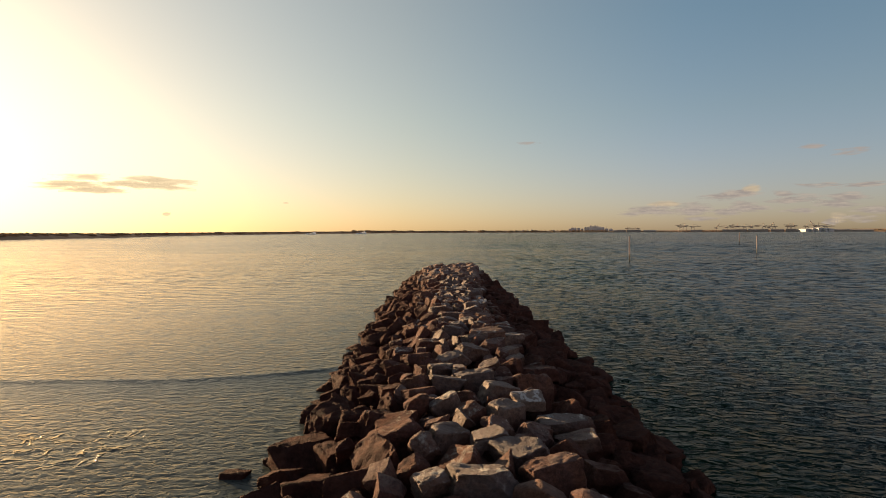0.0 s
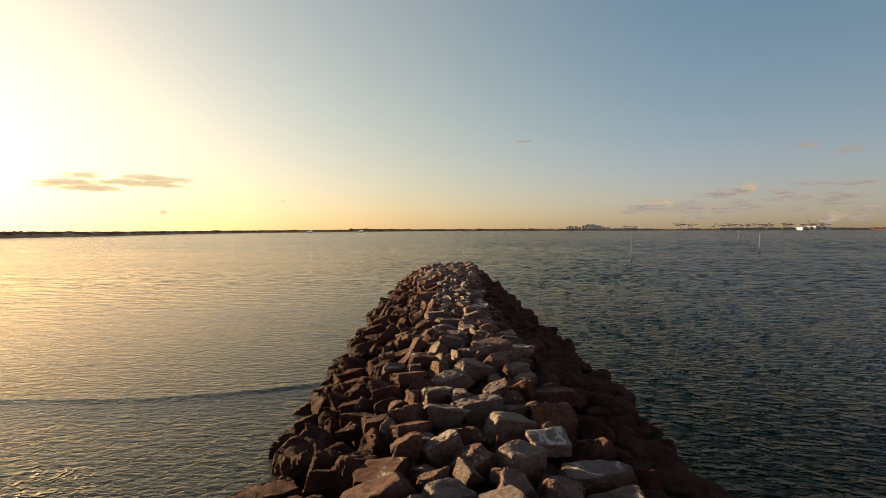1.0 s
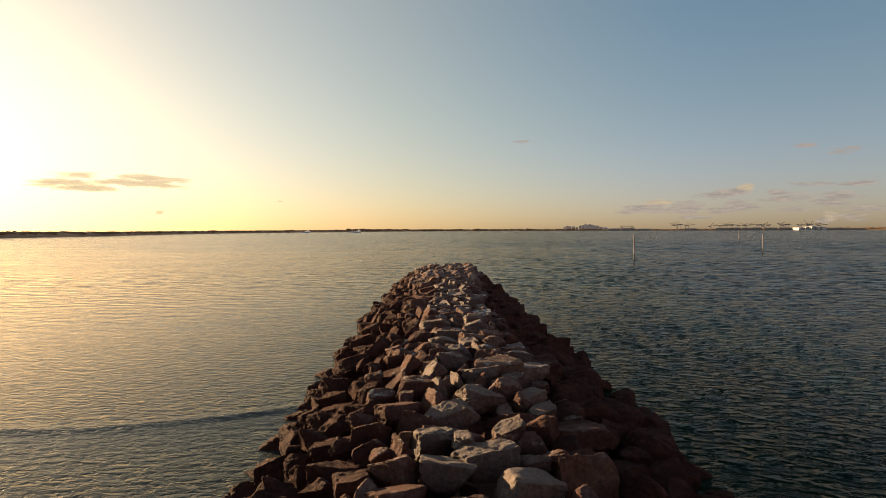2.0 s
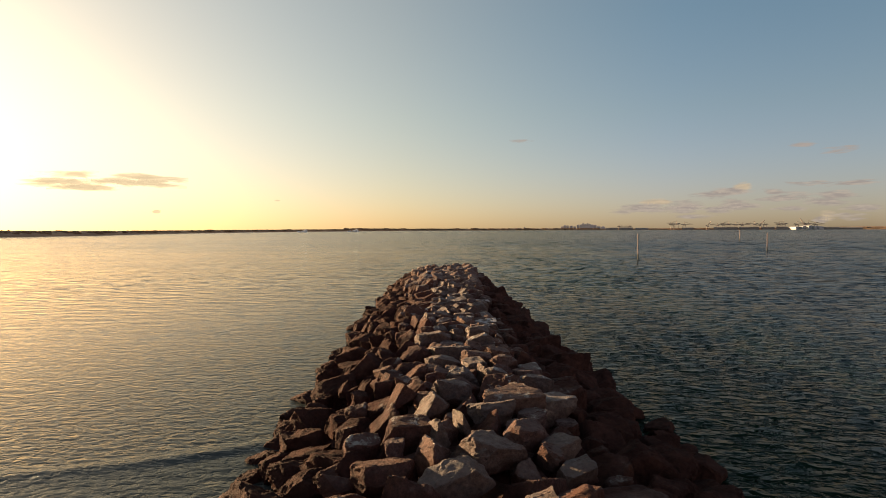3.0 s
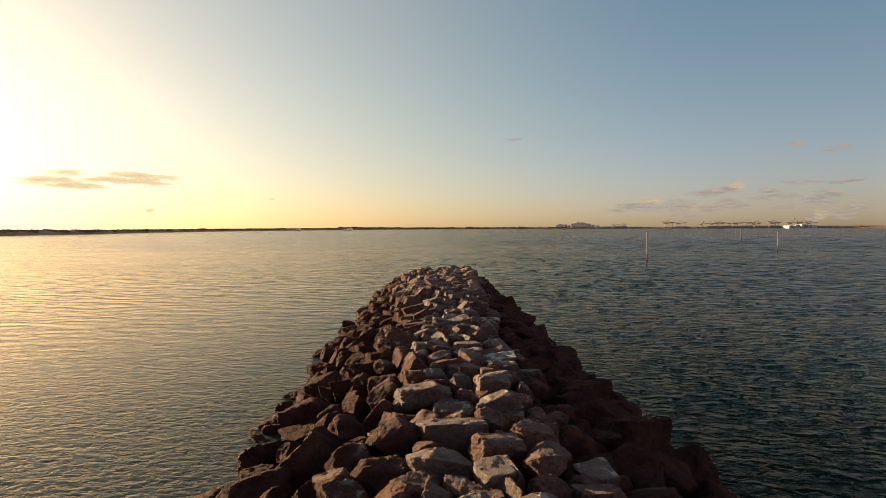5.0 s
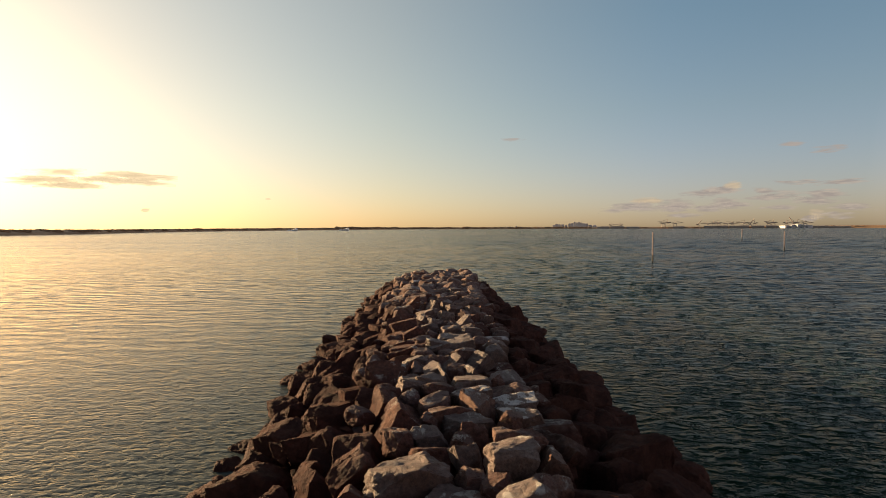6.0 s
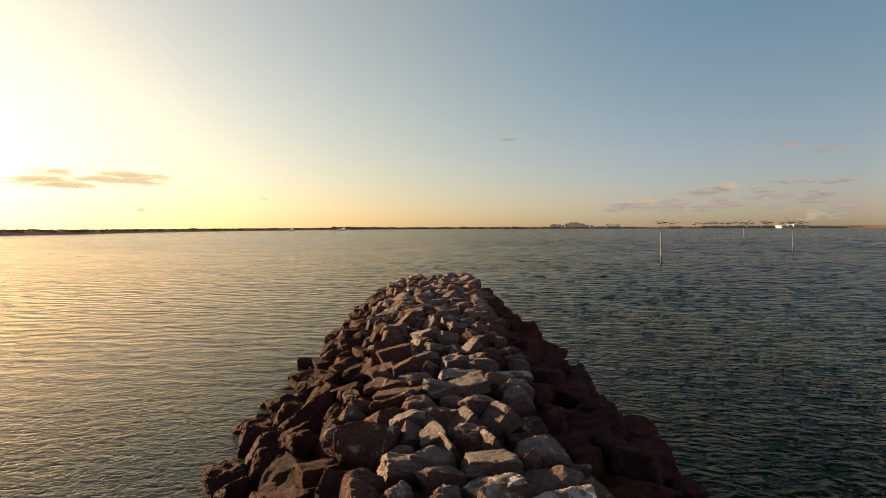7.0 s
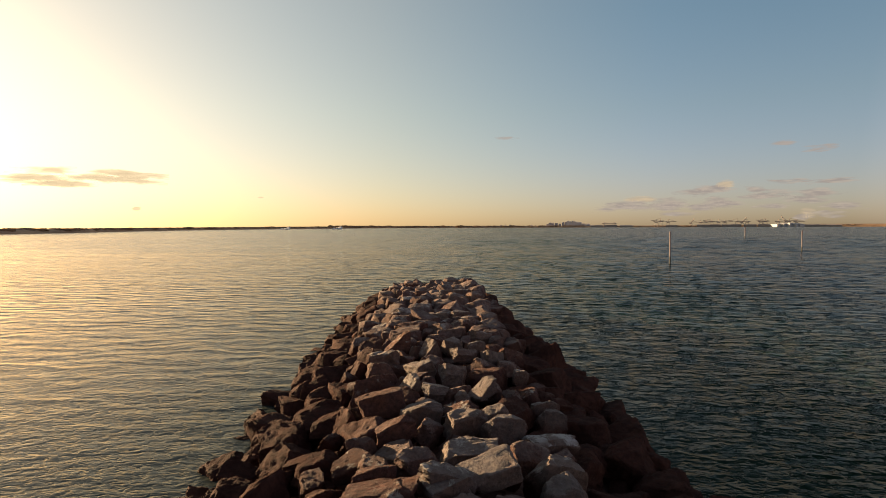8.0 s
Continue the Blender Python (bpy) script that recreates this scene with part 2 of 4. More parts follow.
    streak = n.noise(n.stretch(pos, (0.012, 0.11, 1), -5), 1.0, 5, 0.65, 0.4)
    rough = n.sums("MULTIPLY", open_water, n.ramp(streak, (0.3, 0.6), (0.7, 1.25)))
    # sandy shallows, with lost sky reflection put into their colour; deeper green water opposite
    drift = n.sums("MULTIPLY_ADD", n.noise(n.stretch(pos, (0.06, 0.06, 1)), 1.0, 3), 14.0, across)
    shallow_shine = n.put("ShaderNodeMapRange", Value=drift, From_Min=-16.0, From_Max=12.0, To_Min=1.0, To_Max=0.0).outputs[0]
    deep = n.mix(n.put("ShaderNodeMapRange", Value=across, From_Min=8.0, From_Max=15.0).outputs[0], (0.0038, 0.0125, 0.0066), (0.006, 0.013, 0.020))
    body = n.mix(shallow_shine, deep, (0.106, 0.111, 0.110))
    # mirror strength is cut, most on the green side
    return n.finish(body, rough, c, IOR=1.333, Specular_IOR_Level=n.sums("MULTIPLY_ADD", shallow_shine, 0.165, 0.035))


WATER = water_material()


def plain(name, colour, rough=0.8, scale=3.0, vary=0.35, bump=0.0, metal=0.0):
    """A surface of one colour with blotches and fine grain."""
    n = Nodes(name)
    pos = n.put("ShaderNodeNewGeometry").outputs["Position"]
    blotch = n.ramp(n.noise(pos, scale, 5, 0.6), (0.3, 1 - vary), (0.7, 1 + vary * 0.5))
    grain = n.ramp(n.noise(pos, scale * 9, 3, 0.7), (0.3, 1 - vary * 0.4), (0.7, 1 + vary * 0.2))
    tone = n.mix(1.0, n.mix(1.0, colour, blotch, "MULTIPLY"), grain, "MULTIPLY")
    normal = n.bump(n.noise(pos, scale * 6, 4), 0.5, bump) if bump else None
    return n.finish(tone, rough, normal, Metallic=metal)


CORE = plain("packed_core_stone", (0.12, 0.05, 0.033), 0.95, 2.5, 0.6, 0.08)
# shore earth is lightened: the far haze is put into its colour
SHORE = plain("hazy_shore_earth", (0.36, 0.21, 0.11), 0.95, 0.01, 0.4)
TIMBER = plain("weathered_pile_timber", (0.22, 0.165, 0.15), 0.85, 3.0, 0.4, 0.01)
PILE_BASE = plain("weedy_pile_foot", (0.035, 0.03, 0.022), 0.7, 5.0, 0.5, 0.02)
# concrete kept light, with the distance's haze in the colour
TOWER = plain("hazy_office_concrete", (0.6, 0.52, 0.48), 0.7, 0.02, 0.3)
GLASS_FAR = plain("far_window_bands", (0.22, 0.2, 0.2), 0.3, 0.02, 0.2)
STEEL = plain("crane_steel", (0.3, 0.22, 0.19), 0.6, 0.1, 0.3)
WHITE = plain("white_cladding", (0.42, 0.40, 0.38), 0.6, 0.05, 0.12)
SHED = plain("grey_shed_cladding", (0.27, 0.22, 0.18), 0.6, 0.05, 0.25)
HULL = plain("white_boat_gelcoat", (0.82, 0.82, 0.8), 0.35, 0.5, 0.08)


def foam_material():
    """Spray and foam that let the low sun through."""
    n = Nodes("wake_foam")
    pos = n.put("ShaderNodeNewGeometry").outputs["Position"]
    tone = n.ramp(n.noise(pos, 1.2, 4), (0.3, 0.85), (0.7, 0.95))
    front, back, both = n.put("ShaderNodeBsdfDiffuse", Color=tone), n.put("ShaderNodeBsdfTranslucent", Color=tone), n.put("ShaderNodeMixShader", Fac=0.8)
    n.tree.links.new(front.outputs[0], both.inputs[1])
    n.tree.links.new(back.outputs[0], both.inputs[2])
    n.tree.links.new(both.outputs[0], n.out.inputs["Surface"])
    return n.mat


FOAM = foam_material()


def woods_material():
    """Far foliage, which passes some of the low sun through its leaves; its colour is lightened for haze."""
    n = Nodes("hazy_woodland")
    pos = n.put("ShaderNodeNewGeometry").outputs["Position"]
    tone = n.mix(n.noise(pos, 0.03, 4), (0.26, 0.18, 0.11), (0.38, 0.26, 0.165))
    front, back, both = n.put("ShaderNodeBsdfDiffuse", Color=tone), n.put("ShaderNodeBsdfTranslucent", Color=tone), n.put("ShaderNodeMixShader", Fac=0.55)
    n.tree.links.new(front.outputs[0], both.inputs[1])
    n.tree.links.new(back.outputs[0], both.inputs[2])
    n.tree.links.new(both.outputs[0], n.out.inputs["Surface"])
    return n.mat


WOODS = woods_material()


# ---- mesh helpers ----
def finish_mesh(bm, name, *materials, smooth=False):
    me = bpy.data.meshes.new(name)
    bm.to_mesh(me)
    bm.free()
    for m in materials:
        me.materials.append(m)
    if smooth:
        me.polygons.foreach_set("use_smooth", [True] * len(me.polygons))
        me.set_sharp_from_angle(angle=radians(30))
    return me


def part(name, bm, material, parent, label="", smooth=False):
    """One mesh object under a thing or under a part."""
    ob = new(name, finish_mesh(bm, name, material, smooth=smooth))
    ob.parent = parent
    return tagged(ob, label)


def add_box(bm, x, y, z, w, d, h, turn=0.0):
    """A box on its base centre."""
    m = pose(x, y, z + h / 2, 0, 0, turn) @ Matrix.Diagonal((w, d, h, 1))
    bmesh.ops.create_cube(bm, size=1, matrix=m)
    return bm


def add_beam(bm, a, b, r, sides=6, r2=None):
    """A round bar from a to b."""
    a, b = Vector(a), Vector(b)
    m = Matrix.Translation((a + b) / 2) @ (b - a).to_track_quat("Z", "Y").to_matrix().to_4x4()
    bmesh.ops.create_cone(bm, cap_ends=True, segments=sides, radius1=r, radius2=r if r2 is None else r2, depth=(b - a).length, matrix=m)
    return bm


def table(y, rows):
    xs, vs = zip(*rows)
    return float(np.interp(y, xs, vs))


# ---- the breakwater's plan ----
def edge_left(y):
    return table(y, ((-12, -2.6), (4.3, -2.9), (17.3, -3.55), (26, -4.1), (34.6, -4.5), (45, -4.8), (52, -4.4)))


def edge_right(y):
    return table(y, ((-12, 4.8), (4.3, 4.8), (13, 4.7), (21.6, 4.0), (34.6, 3.5), (43, 2.8), (52, 1.0)))


def middle(y):
    return (edge_left(y) + edge_right(y)) / 2


def ridge(y):
    """The line of the crest, which lies nearer the sandy side."""
    return table(y, ((0, 0.95), (8, 0.6), (15, 0.15), (30, -0.35), (50, -0.8)))


def crest(y):
    """Half of the width of the flat crest."""
    return table(y, ((4, 1.35), (12, 1.1), (26, 1.1), (36, 1.5), (48, 1.9)))


END = 50.6


def mound(x, y):
    """Height of the heap of stone at a place."""
    off = x - ridge(y)
    slope = edge_right(y) - ridge(y) if off > 0 else ridge(y) - edge_left(y)
    k = max(0.0, (abs(off) - crest(y)) / (slope - crest(y)))
    if y > END - 1.5:
        k = max(k, math.hypot(k, (y - END + 1.5) / 3.0))
    return 1.35 - 1.3 * (k ** 1.2 if k < 1 else k) if k < 2.4 else -1.7


# ---- sea ----
def spread(near, step, far, grow):
    """Places along one axis: even steps as far as near, then ever longer ones."""
    out, at = [], 0.0
    while at < far:
        out.append(at)
        at += step if at < near else step + (at - near) * grow
    return out + [far]


def sea_surface():
    """One sheet to the horizon, with the wind's wavelets on it wherever its mesh is fine enough to carry them."""
    right = spread(13, 0.15, 7000, 0.025)
    xs = np.array([-v for v in right[:0:-1]] + right)
    ahead = spread(46, 0.14, 7000, 0.0102)
    behind = spread(4, 0.5, 3000, 0.25)
    ys = np.array([-v for v in behind[:0:-1]] + ahead) + 3.0
    gx, gy = np.meshgrid(xs, ys)
    step_x, step_y = np.meshgrid(np.gradient(xs), np.gradient(ys))
    z, dx, dy = np.zeros_like(gx), np.zeros_like(gx), np.zeros_like(gx)
    rs = np.random.RandomState(5)
    gust = np.zeros_like(gx)
    for k in range(9):
        a, lam = rs.uniform(0, 6.28), rs.uniform(7, 26)
        gust += np.sin((gx * math.cos(a) * 0.6 + gy * math.sin(a)) * 6.283 / lam + rs.uniform(0, 6.28))
    gust = np.clip(0.95 + 0.05 * gust, 0.6, 1.2)
    for k in range(70):
        lam = rs.uniform(0.45, 0.95)
        turn = rs.normal(radians(80), radians(34))
        kx, ky = math.cos(turn) * 6.283 / lam, math.sin(turn) * 6.283 / lam
        need = np.maximum(step_x * abs(kx), step_y * abs(ky)) / 6.283
        carry = np.clip((0.42 - need) / 0.16, 0, 1)
        amp = 0.0017 * lam
        phase = kx * gx + ky * gy + rs.uniform(0, 6.283)
        z += carry * amp * np.sin(phase)
        dx += carry * amp * 1.0 * math.cos(turn) * np.cos(phase)
        dy += carry * amp * 1.0 * math.sin(turn) * np.cos(phase)
    calm = 0.5 + 0.5 * np.tanh((gx * 1.5 / (1 + 0.025 * np.hypot(gx, gy)) - 1.5) / 7)
    gust *= 0.19 + 0.9 * calm
    z, dx, dy = (z + 14 * z * z) * gust, dx * gust, dy * gust
    # longer waves on the open bay
    away = np.hypot(gx, gy - 15)
    for k in range(110):
        lam = 0.9 * (7 / 0.9) ** rs.uniform(0, 1)
        turn = rs.normal(radians(82), radians(22))
        kx, ky = math.cos(turn) * 6.283 / lam, math.sin(turn) * 6.283 / lam
        need = np.maximum(step_x * abs(kx), step_y * abs(ky)) / 6.283
        carry = np.clip((0.42 - need) / 0.16, 0, 1) * np.clip((away - 20 * lam) / (16 * lam), 0, 1) * (0.12 + 0.88 * calm)
        z += carry * 0.0030 * lam * np.sin(kx * gx + ky * gy + rs.uniform(0, 6.283))
    # a low swell that runs in to the stones
    line = 12.2 + 0.6 * np.sin(gx * 0.11 + 1.0) + 1.5 * np.clip((gx + 8.5) / 5, 0, 1) ** 1.5
    z += 0.045 * np.exp(-((gy - line) / 0.2) ** 2) * (gx < -2) * np.clip((gx + 40) / 12, 0, 1)
    # ripples that cross over the shallow sand and catch the sun
    patch = np.exp(-((gx + 8.0) / 1.9) ** 2 - ((gy - 6.9) / 1.2) ** 2)
    out = np.hypot(gx + 13.7, gy - 4.5)
    z += 0.006 * patch * np.sin(out * 6.283 / 0.46 + 1.8 * np.sin(gy * 2.6 + gx))
    co = np.stack((gx + dx, gy + dy, z), -1).reshape(-1, 3)
    n, m = len(xs), len(ys)
    corner = (np.arange(m - 1)[:, None] * n + np.arange(n - 1)[None, :]).ravel()
    quads = np.stack((corner, corner + 1, corner + n + 1, corner + n), -1)
    me = bpy.data.meshes.new("water")
    me.vertices.add(len(co))
    me.vertices.foreach_set("co", co.ravel())
    me.loops.add(quads.size)
    me.loops.foreach_set("vertex_index", quads.ravel())
    me.polygons.add(len(quads))
    me.polygons.foreach_set("loop_start", np.arange(0, quads.size, 4))
    me.polygons.foreach_set("use_smooth", np.ones(len(quads), bool))
    me.update(calc_edges=True)
    me.validate()
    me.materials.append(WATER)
    return new("water", me)


tagged(sea_surface(), "calm rippled bay water reflecting the evening sky", "water", kind="structure")


# ---- far shore ----
def polar(turn, dist, z=0.0):
    """A place at so many degrees to the right of the breakwater's line."""
    return (dist * math.sin(radians(turn)), dist * math.cos(radians(turn)), z)


def shore_reach(turn):
    """The bay's shore curves in on the sunny side."""
    return table(turn, ((-45, 480), (-39, 570), (-33.4, 690), (-27, 1110), (-20, 1700), (-12.6, 2500), (-5, 4480)))


def shore_height(turn):
    return table(turn, ((-50, 7.5), (-39, 7.5), (-33.4, 7), (-27, 8.5), (-20, 11), (-12.6, 15), (-5, 18), (-2.65, 17), (9.92, 17), (25.39, 21), (36.33, 28), (43.71, 28)))


def far_shore():
    bm = bmesh.new()
    rows = []
    for i in range(0, 241):
        a = -60 + i * 0.5
        h = shore_height(a) * (0.66 + 0.09 * noise.noise((a * 0.8, 3, 0)))
        near = shore_reach(a)
        rows.append([bm.verts.new(polar(a, near + d, z)) for d, z in ((0, -1), (6, 1.2), (15, h * 0.55), (40, h), (120, h * 0.8), (310, -1))])
    for p, q in zip(rows, rows[1:]):
        for k in range(5):
            bm.faces.new((p[k], p[k + 1], q[k + 1], q[k]))
    land = new("far_shore", finish_mesh(bm, "far_shore", SHORE))
    tagged(land, "low dark wooded shore across the bay", "shore", kind="structure")
    # the trees that stand on it
    rng = random.Random(4)
    base = bmesh.new()
    bmesh.ops.create_icosphere(base, subdivisions=1, radius=1)
    vs, fs = [v.co.copy() for v in base.verts], [[v.index for v in f.verts] for f in base.faces]
    base.free()
    verts, faces = [], []
    for i in range(3600):
        a = rng.uniform(-58, 58)
        h = shore_height(a)
        tall = h * rng.uniform(0.45, 0.8) * (1 + 0.5 * max(0, noise.noise((a * 1.1, 0, 9))))
        if 7 < a < 40 and rng.random() < 0.5:
            continue
        tall *= 0.5 if a > 14 else 0.55 if a < -12 else 1.0
        x, y, _ = polar(a, shore_reach(a) + 20 + rng.uniform(-6, 90))
        s = rng.uniform(0.6, 1.5) * 9 * (0.25 + 0.75 * shore_reach(a) / 4480)
        at = len(verts)
        for v in vs:
            k = 1 + 0.35 * noise.noise((v.x * 2 + i, v.y * 2, v.z * 2))
            verts.append((x + v.x * s * k * 1.4, y + v.y * s * k, max(0.5, h * 0.3 + (v.z * k * 0.55 + 0.45) * tall)))
        faces += [[at + k for k in f] for f in fs]
    me = bpy.data.meshes.new("far_woods")
    me.from_pydata(verts, [], faces)
    me.materials.append(WOODS)
    tagged(new("far_woods", me), "dark tree line along the far shore", "trees", kind="stuff")


far_shore()


def office_tower(turn, w, h, kind=0):
    thing = new("office_tower")
    x, y, _ = polar(turn, 4620)
    thing.matrix_basis = pose(x, y, 0, 0, 0, -turn)
    bm = add_box(bmesh.new(), 0, 0, 0, w, w, h)
    part("body", bm, TOWER, thing)
    for k in range(max(2, int(h / 9))):
        part("window_band", add_box(bmesh.new(), 0, -w / 2 - 0.1, 5 + k * 9, w * 0.9, 0.6, 3.2), GLASS_FAR, thing)
    if kind == 1:
        part("mast", add_beam(bmesh.new(), (0, 0, h - 1), (0, 0, h + 15), 1.2, 5, 0.5), STEEL, thing)
    elif kind == 2:
        part("plant_room", add_box(bmesh.new(), 0, 0, h - 0.2, w * 0.55, w * 0.55, 6), TOWER, thing)
    return tagged(thing, "grey high-rise tower in the hazy distant skyline", "tower", "skyline towers")


def harbour_crane(turn, h, boom=0.0, flip=1, dist=4470):
    """A quay crane: four legs, portal beams, a boom and its stay."""
    thing = new("harbour_crane")
    x, y, _ = polar(turn, dist)
    thing.matrix_basis = pose(x, y, 0, 0, 0, -turn)
    top = h * 0.62
    for sx in (-1, 1):
        for sy in (-1, 1):
            part("leg", add_beam(bmesh.new(), (sx * h * 0.2, sy * 7, -1), (sx * h * 0.15, sy * 6, top), 1.5), STEEL, thing)
    part("portal_beam", add_box(bmesh.new(), 0, 0, top - 3, h * 0.36, 14, 3.4), STEEL, thing)
    tip = Vector((flip * h * 0.95 * math.cos(radians(boom)), 0, top + 3 + h * 0.95 * math.sin(radians(boom))))
    part("boom", add_beam(bmesh.new(), (-flip * h * 0.4, 0, top + 3), (0, 0, top + 3), 1.8), STEEL, thing)
    part("boom", add_beam(bmesh.new(), (0, 0, top + 3), tip, 1.8), STEEL, thing)
    part("mast", add_beam(bmesh.new(), (0, 0, top), (0, 0, h), 1.5), STEEL, thing)
    part("stay", add_beam(bmesh.new(), (0, 0, h), tip * 0.85 + Vector((0, 0, (top + 3) * 0.15)), 0.6, 4), STEEL, thing)
    part("machine_house", add_box(bmesh.new(), -flip * h * 0.22, 0, top + 1.5, h * 0.2, 8, 6), SHED, thing)
    return tagged(thing, "dark steel quay crane at the distant port", "crane", "port cranes")


def port_shed(turn, w, h, mat, dist=4440, label="long grey port shed on the far shore", swing=0.0):
    thing = new("port_shed")
    x, y, _ = polar(turn, dist)
    thing.matrix_basis = pose(x, y, 0, 0, 0, -turn - swing)
    part("wall", add_box(bmesh.new(), 0, 0, -1, w, 40, h + 1), mat, thing)
    bm = bmesh.new()
    roof = [bm.verts.new(p) for p in ((-w / 2 - 1, -21, h), (w / 2 + 1, -21, h), (w / 2 + 1, 0, h + 4), (-w / 2 - 1, 0, h + 4), (-w / 2 - 1, 21, h), (w / 2 + 1, 21, h))]
    for f in ((0, 1, 2, 3), (3, 2, 5, 4), (0, 3, 4), (1, 5, 2)):
        bm.faces.new([roof[i] for i in f])
    part("roof", bm, mat, thing)
    return tagged(thing, label, "shed", "port sheds")


rng = random.Random(11)
for k, (a, w, h) in enumerate(((10.37, 19, 48), (10.65, 24, 62), (10.93, 19, 52), (11.26, 24, 57), (11.6, 19, 48), (11.93, 19, 62), (12.2, 19, 72), (12.43, 14, 86), (12.65, 19, 72), (12.87, 14, 86), (13.09, 19, 76), (13.36, 24, 62), (13.63, 19, 67), (13.96, 29, 48), (14.39, 33, 38), (5.63, 19, 33), (6.09, 14, 29), (6.55, 14, 33), (7.07, 19, 29), (8.78, 24, 29))):
    office_tower(a, w, h * 0.64, k % 3)
for a, w, h in ((15.41, 76, 37), (16.37, 86, 41), (17.0, 38, 37), (18.04, 115, 28), (14.88, 48, 32), (22.17, 95, 32), (24.93, 105, 37), (25.94, 86, 41), (26.98, 95, 37), (27.73, 67, 41), (28.78, 95, 37), (29.8, 76, 41), (30.47, 57, 32), (33.04, 143, 32), (34.57, 191, 28)):
    port_shed(a, w * 0.8, h * 0.42, SHED)
for a, h, b, f in ((20.79, 60, 4, 1), (21.18, 69, 5, -1), (21.87, 60, 3, 1), (23.89, 42, 58, 1), (24.69, 51, 5, -1), (25.2, 55, 3, 1), (25.62, 60, 8, -1), (26.21, 55, 4, 1), (26.75, 51, 5, 1), (27.73, 60, 6, -1), (28.17, 46, 55, 1), (28.52, 55, 4, -1), (29.63, 55, 3, 1), (29.97, 60, 8, -1), (30.96, 55, 5, 1), (31.49, 52, 58, -1), (31.78, 60, 6, 1), (32.33, 51, 4, 1), (15.95, 42, 2, 1), (16.9, 42, 2, -1)):
    harbour_crane(a, h, b, f)
for a, w, h in ((30.8, 55, 23), (31.37, 41, 27), (31.73, 55, 32), (32.22, 55, 27), (32.57, 36, 23)):
    port_shed(a, w, h * 0.75, WHITE, 4415, "white clad port building catching the low sun", 44)


# ---- clouds ----
def cloud_material(name, colour, glow, cover):
    n = Nodes(name)
    uv = n.coord.outputs["Generated"]
    at = n.put("ShaderNodeSeparateXYZ", Vector=uv)
    info = n.put("ShaderNodeObjectInfo").outputs["Random"]
    shift = n.put("ShaderNodeCombineXYZ", X=n.sums("MULTIPLY", info, 37.0), Y=n.sums("MULTIPLY", info, 11.0), Z=0.0).outputs[0]
    where = n.put("ShaderNodeVectorMath", )
    where.operation = "ADD"
    n.tree.links.new(n.stretch(n.coord.outputs["Object"], (0.0055, 0.0055, 0.036)), where.inputs[0])
    n.tree.links.new(shift, where.inputs[1])
    puff = n.noise(where.outputs[0], 1.0, 6, 0.58, 0.5)
    dx = n.sums("MULTIPLY_ADD", at.outputs["X"], 2.0, -1.0)
    dz = n.sums("MULTIPLY_ADD", at.outputs["Z"], 2.0, -1.0)
    inside = n.sums("SUBTRACT", 1.0, n.sums("ADD", n.sums("MULTIPLY", dx, dx), n.sums("MULTIPLY", dz, dz)), clamp=True)
    body = n.sums("ADD", puff, n.sums("MULTIPLY_ADD", inside, 0.36, -0.3))
    mask = n.ramp(body, (cover, 0.0), (cover + 0.22, 0.85))
    shade = n.mix(n.ramp(n.noise(where.outputs[0], 2.0, 4), (0.4, 0.0), (0.62, 1.0)), colour, glow)
    light = n.put("ShaderNodeEmission", Color=shade, Strength=1.0)
    clear = n.put("ShaderNodeBsdfTransparent")
    both = n.put("ShaderNodeMixShader", Fac=mask)
    n.tree.links.new(clear.outputs[0], both.inputs[1])
    n.tree.links.new(light.outputs[0], both.inputs[2])
    n.tree.links.new(both.outputs[0], n.out.inputs["Surface"])
    return n.mat


CLOUD_SUN = cloud_material("backlit_cloud", (0.175, 0.141, 0.096), (0.21, 0.170, 0.116), 0.25)
CLOUD_ROSE = cloud_material("rose_grey_cloud", (0.080, 0.071, 0.071), (0.112, 0.098, 0.090), 0.29)
CLOUD_PEACH = cloud_material("peach_cloud", (0.116, 0.097, 0.076), (0.145, 0.118, 0.088), 0.30)
CLOUD_WISP = cloud_material("thin_wisp", (0.090, 0.079, 0.077), (0.100, 0.088, 0.085), 0.40)


def cloud(turn, lift, w, h, material, dist=4850):
    """A streak of far cloud, bent round the bay, w wide and h high in degrees."""
    bm = bmesh.new()
    rows = []
    for i in range(9):
        a = turn + (i / 8 - 0.5) * w
        rows.append([bm.verts.new(Vector(polar(a, dist, dist * math.tan(radians(lift + (k / 4 - 0.5) * h)))) - Vector(polar(turn, dist, 0))) for k in range(5)])
    for p, q in zip(rows, rows[1:]):
        for k in range(4):
            bm.faces.new((p[k], q[k], q[k + 1], p[k + 1]))
    ob = new("cloud", finish_mesh(bm, "cloud", material, smooth=True))
    ob.matrix_basis = Matrix.Translation(polar(turn, dist, 0))
    ob.visible_shadow = False
    return tagged(ob, "thin streak of evening cloud above the horizon", "cloud", "clouds", "structure")


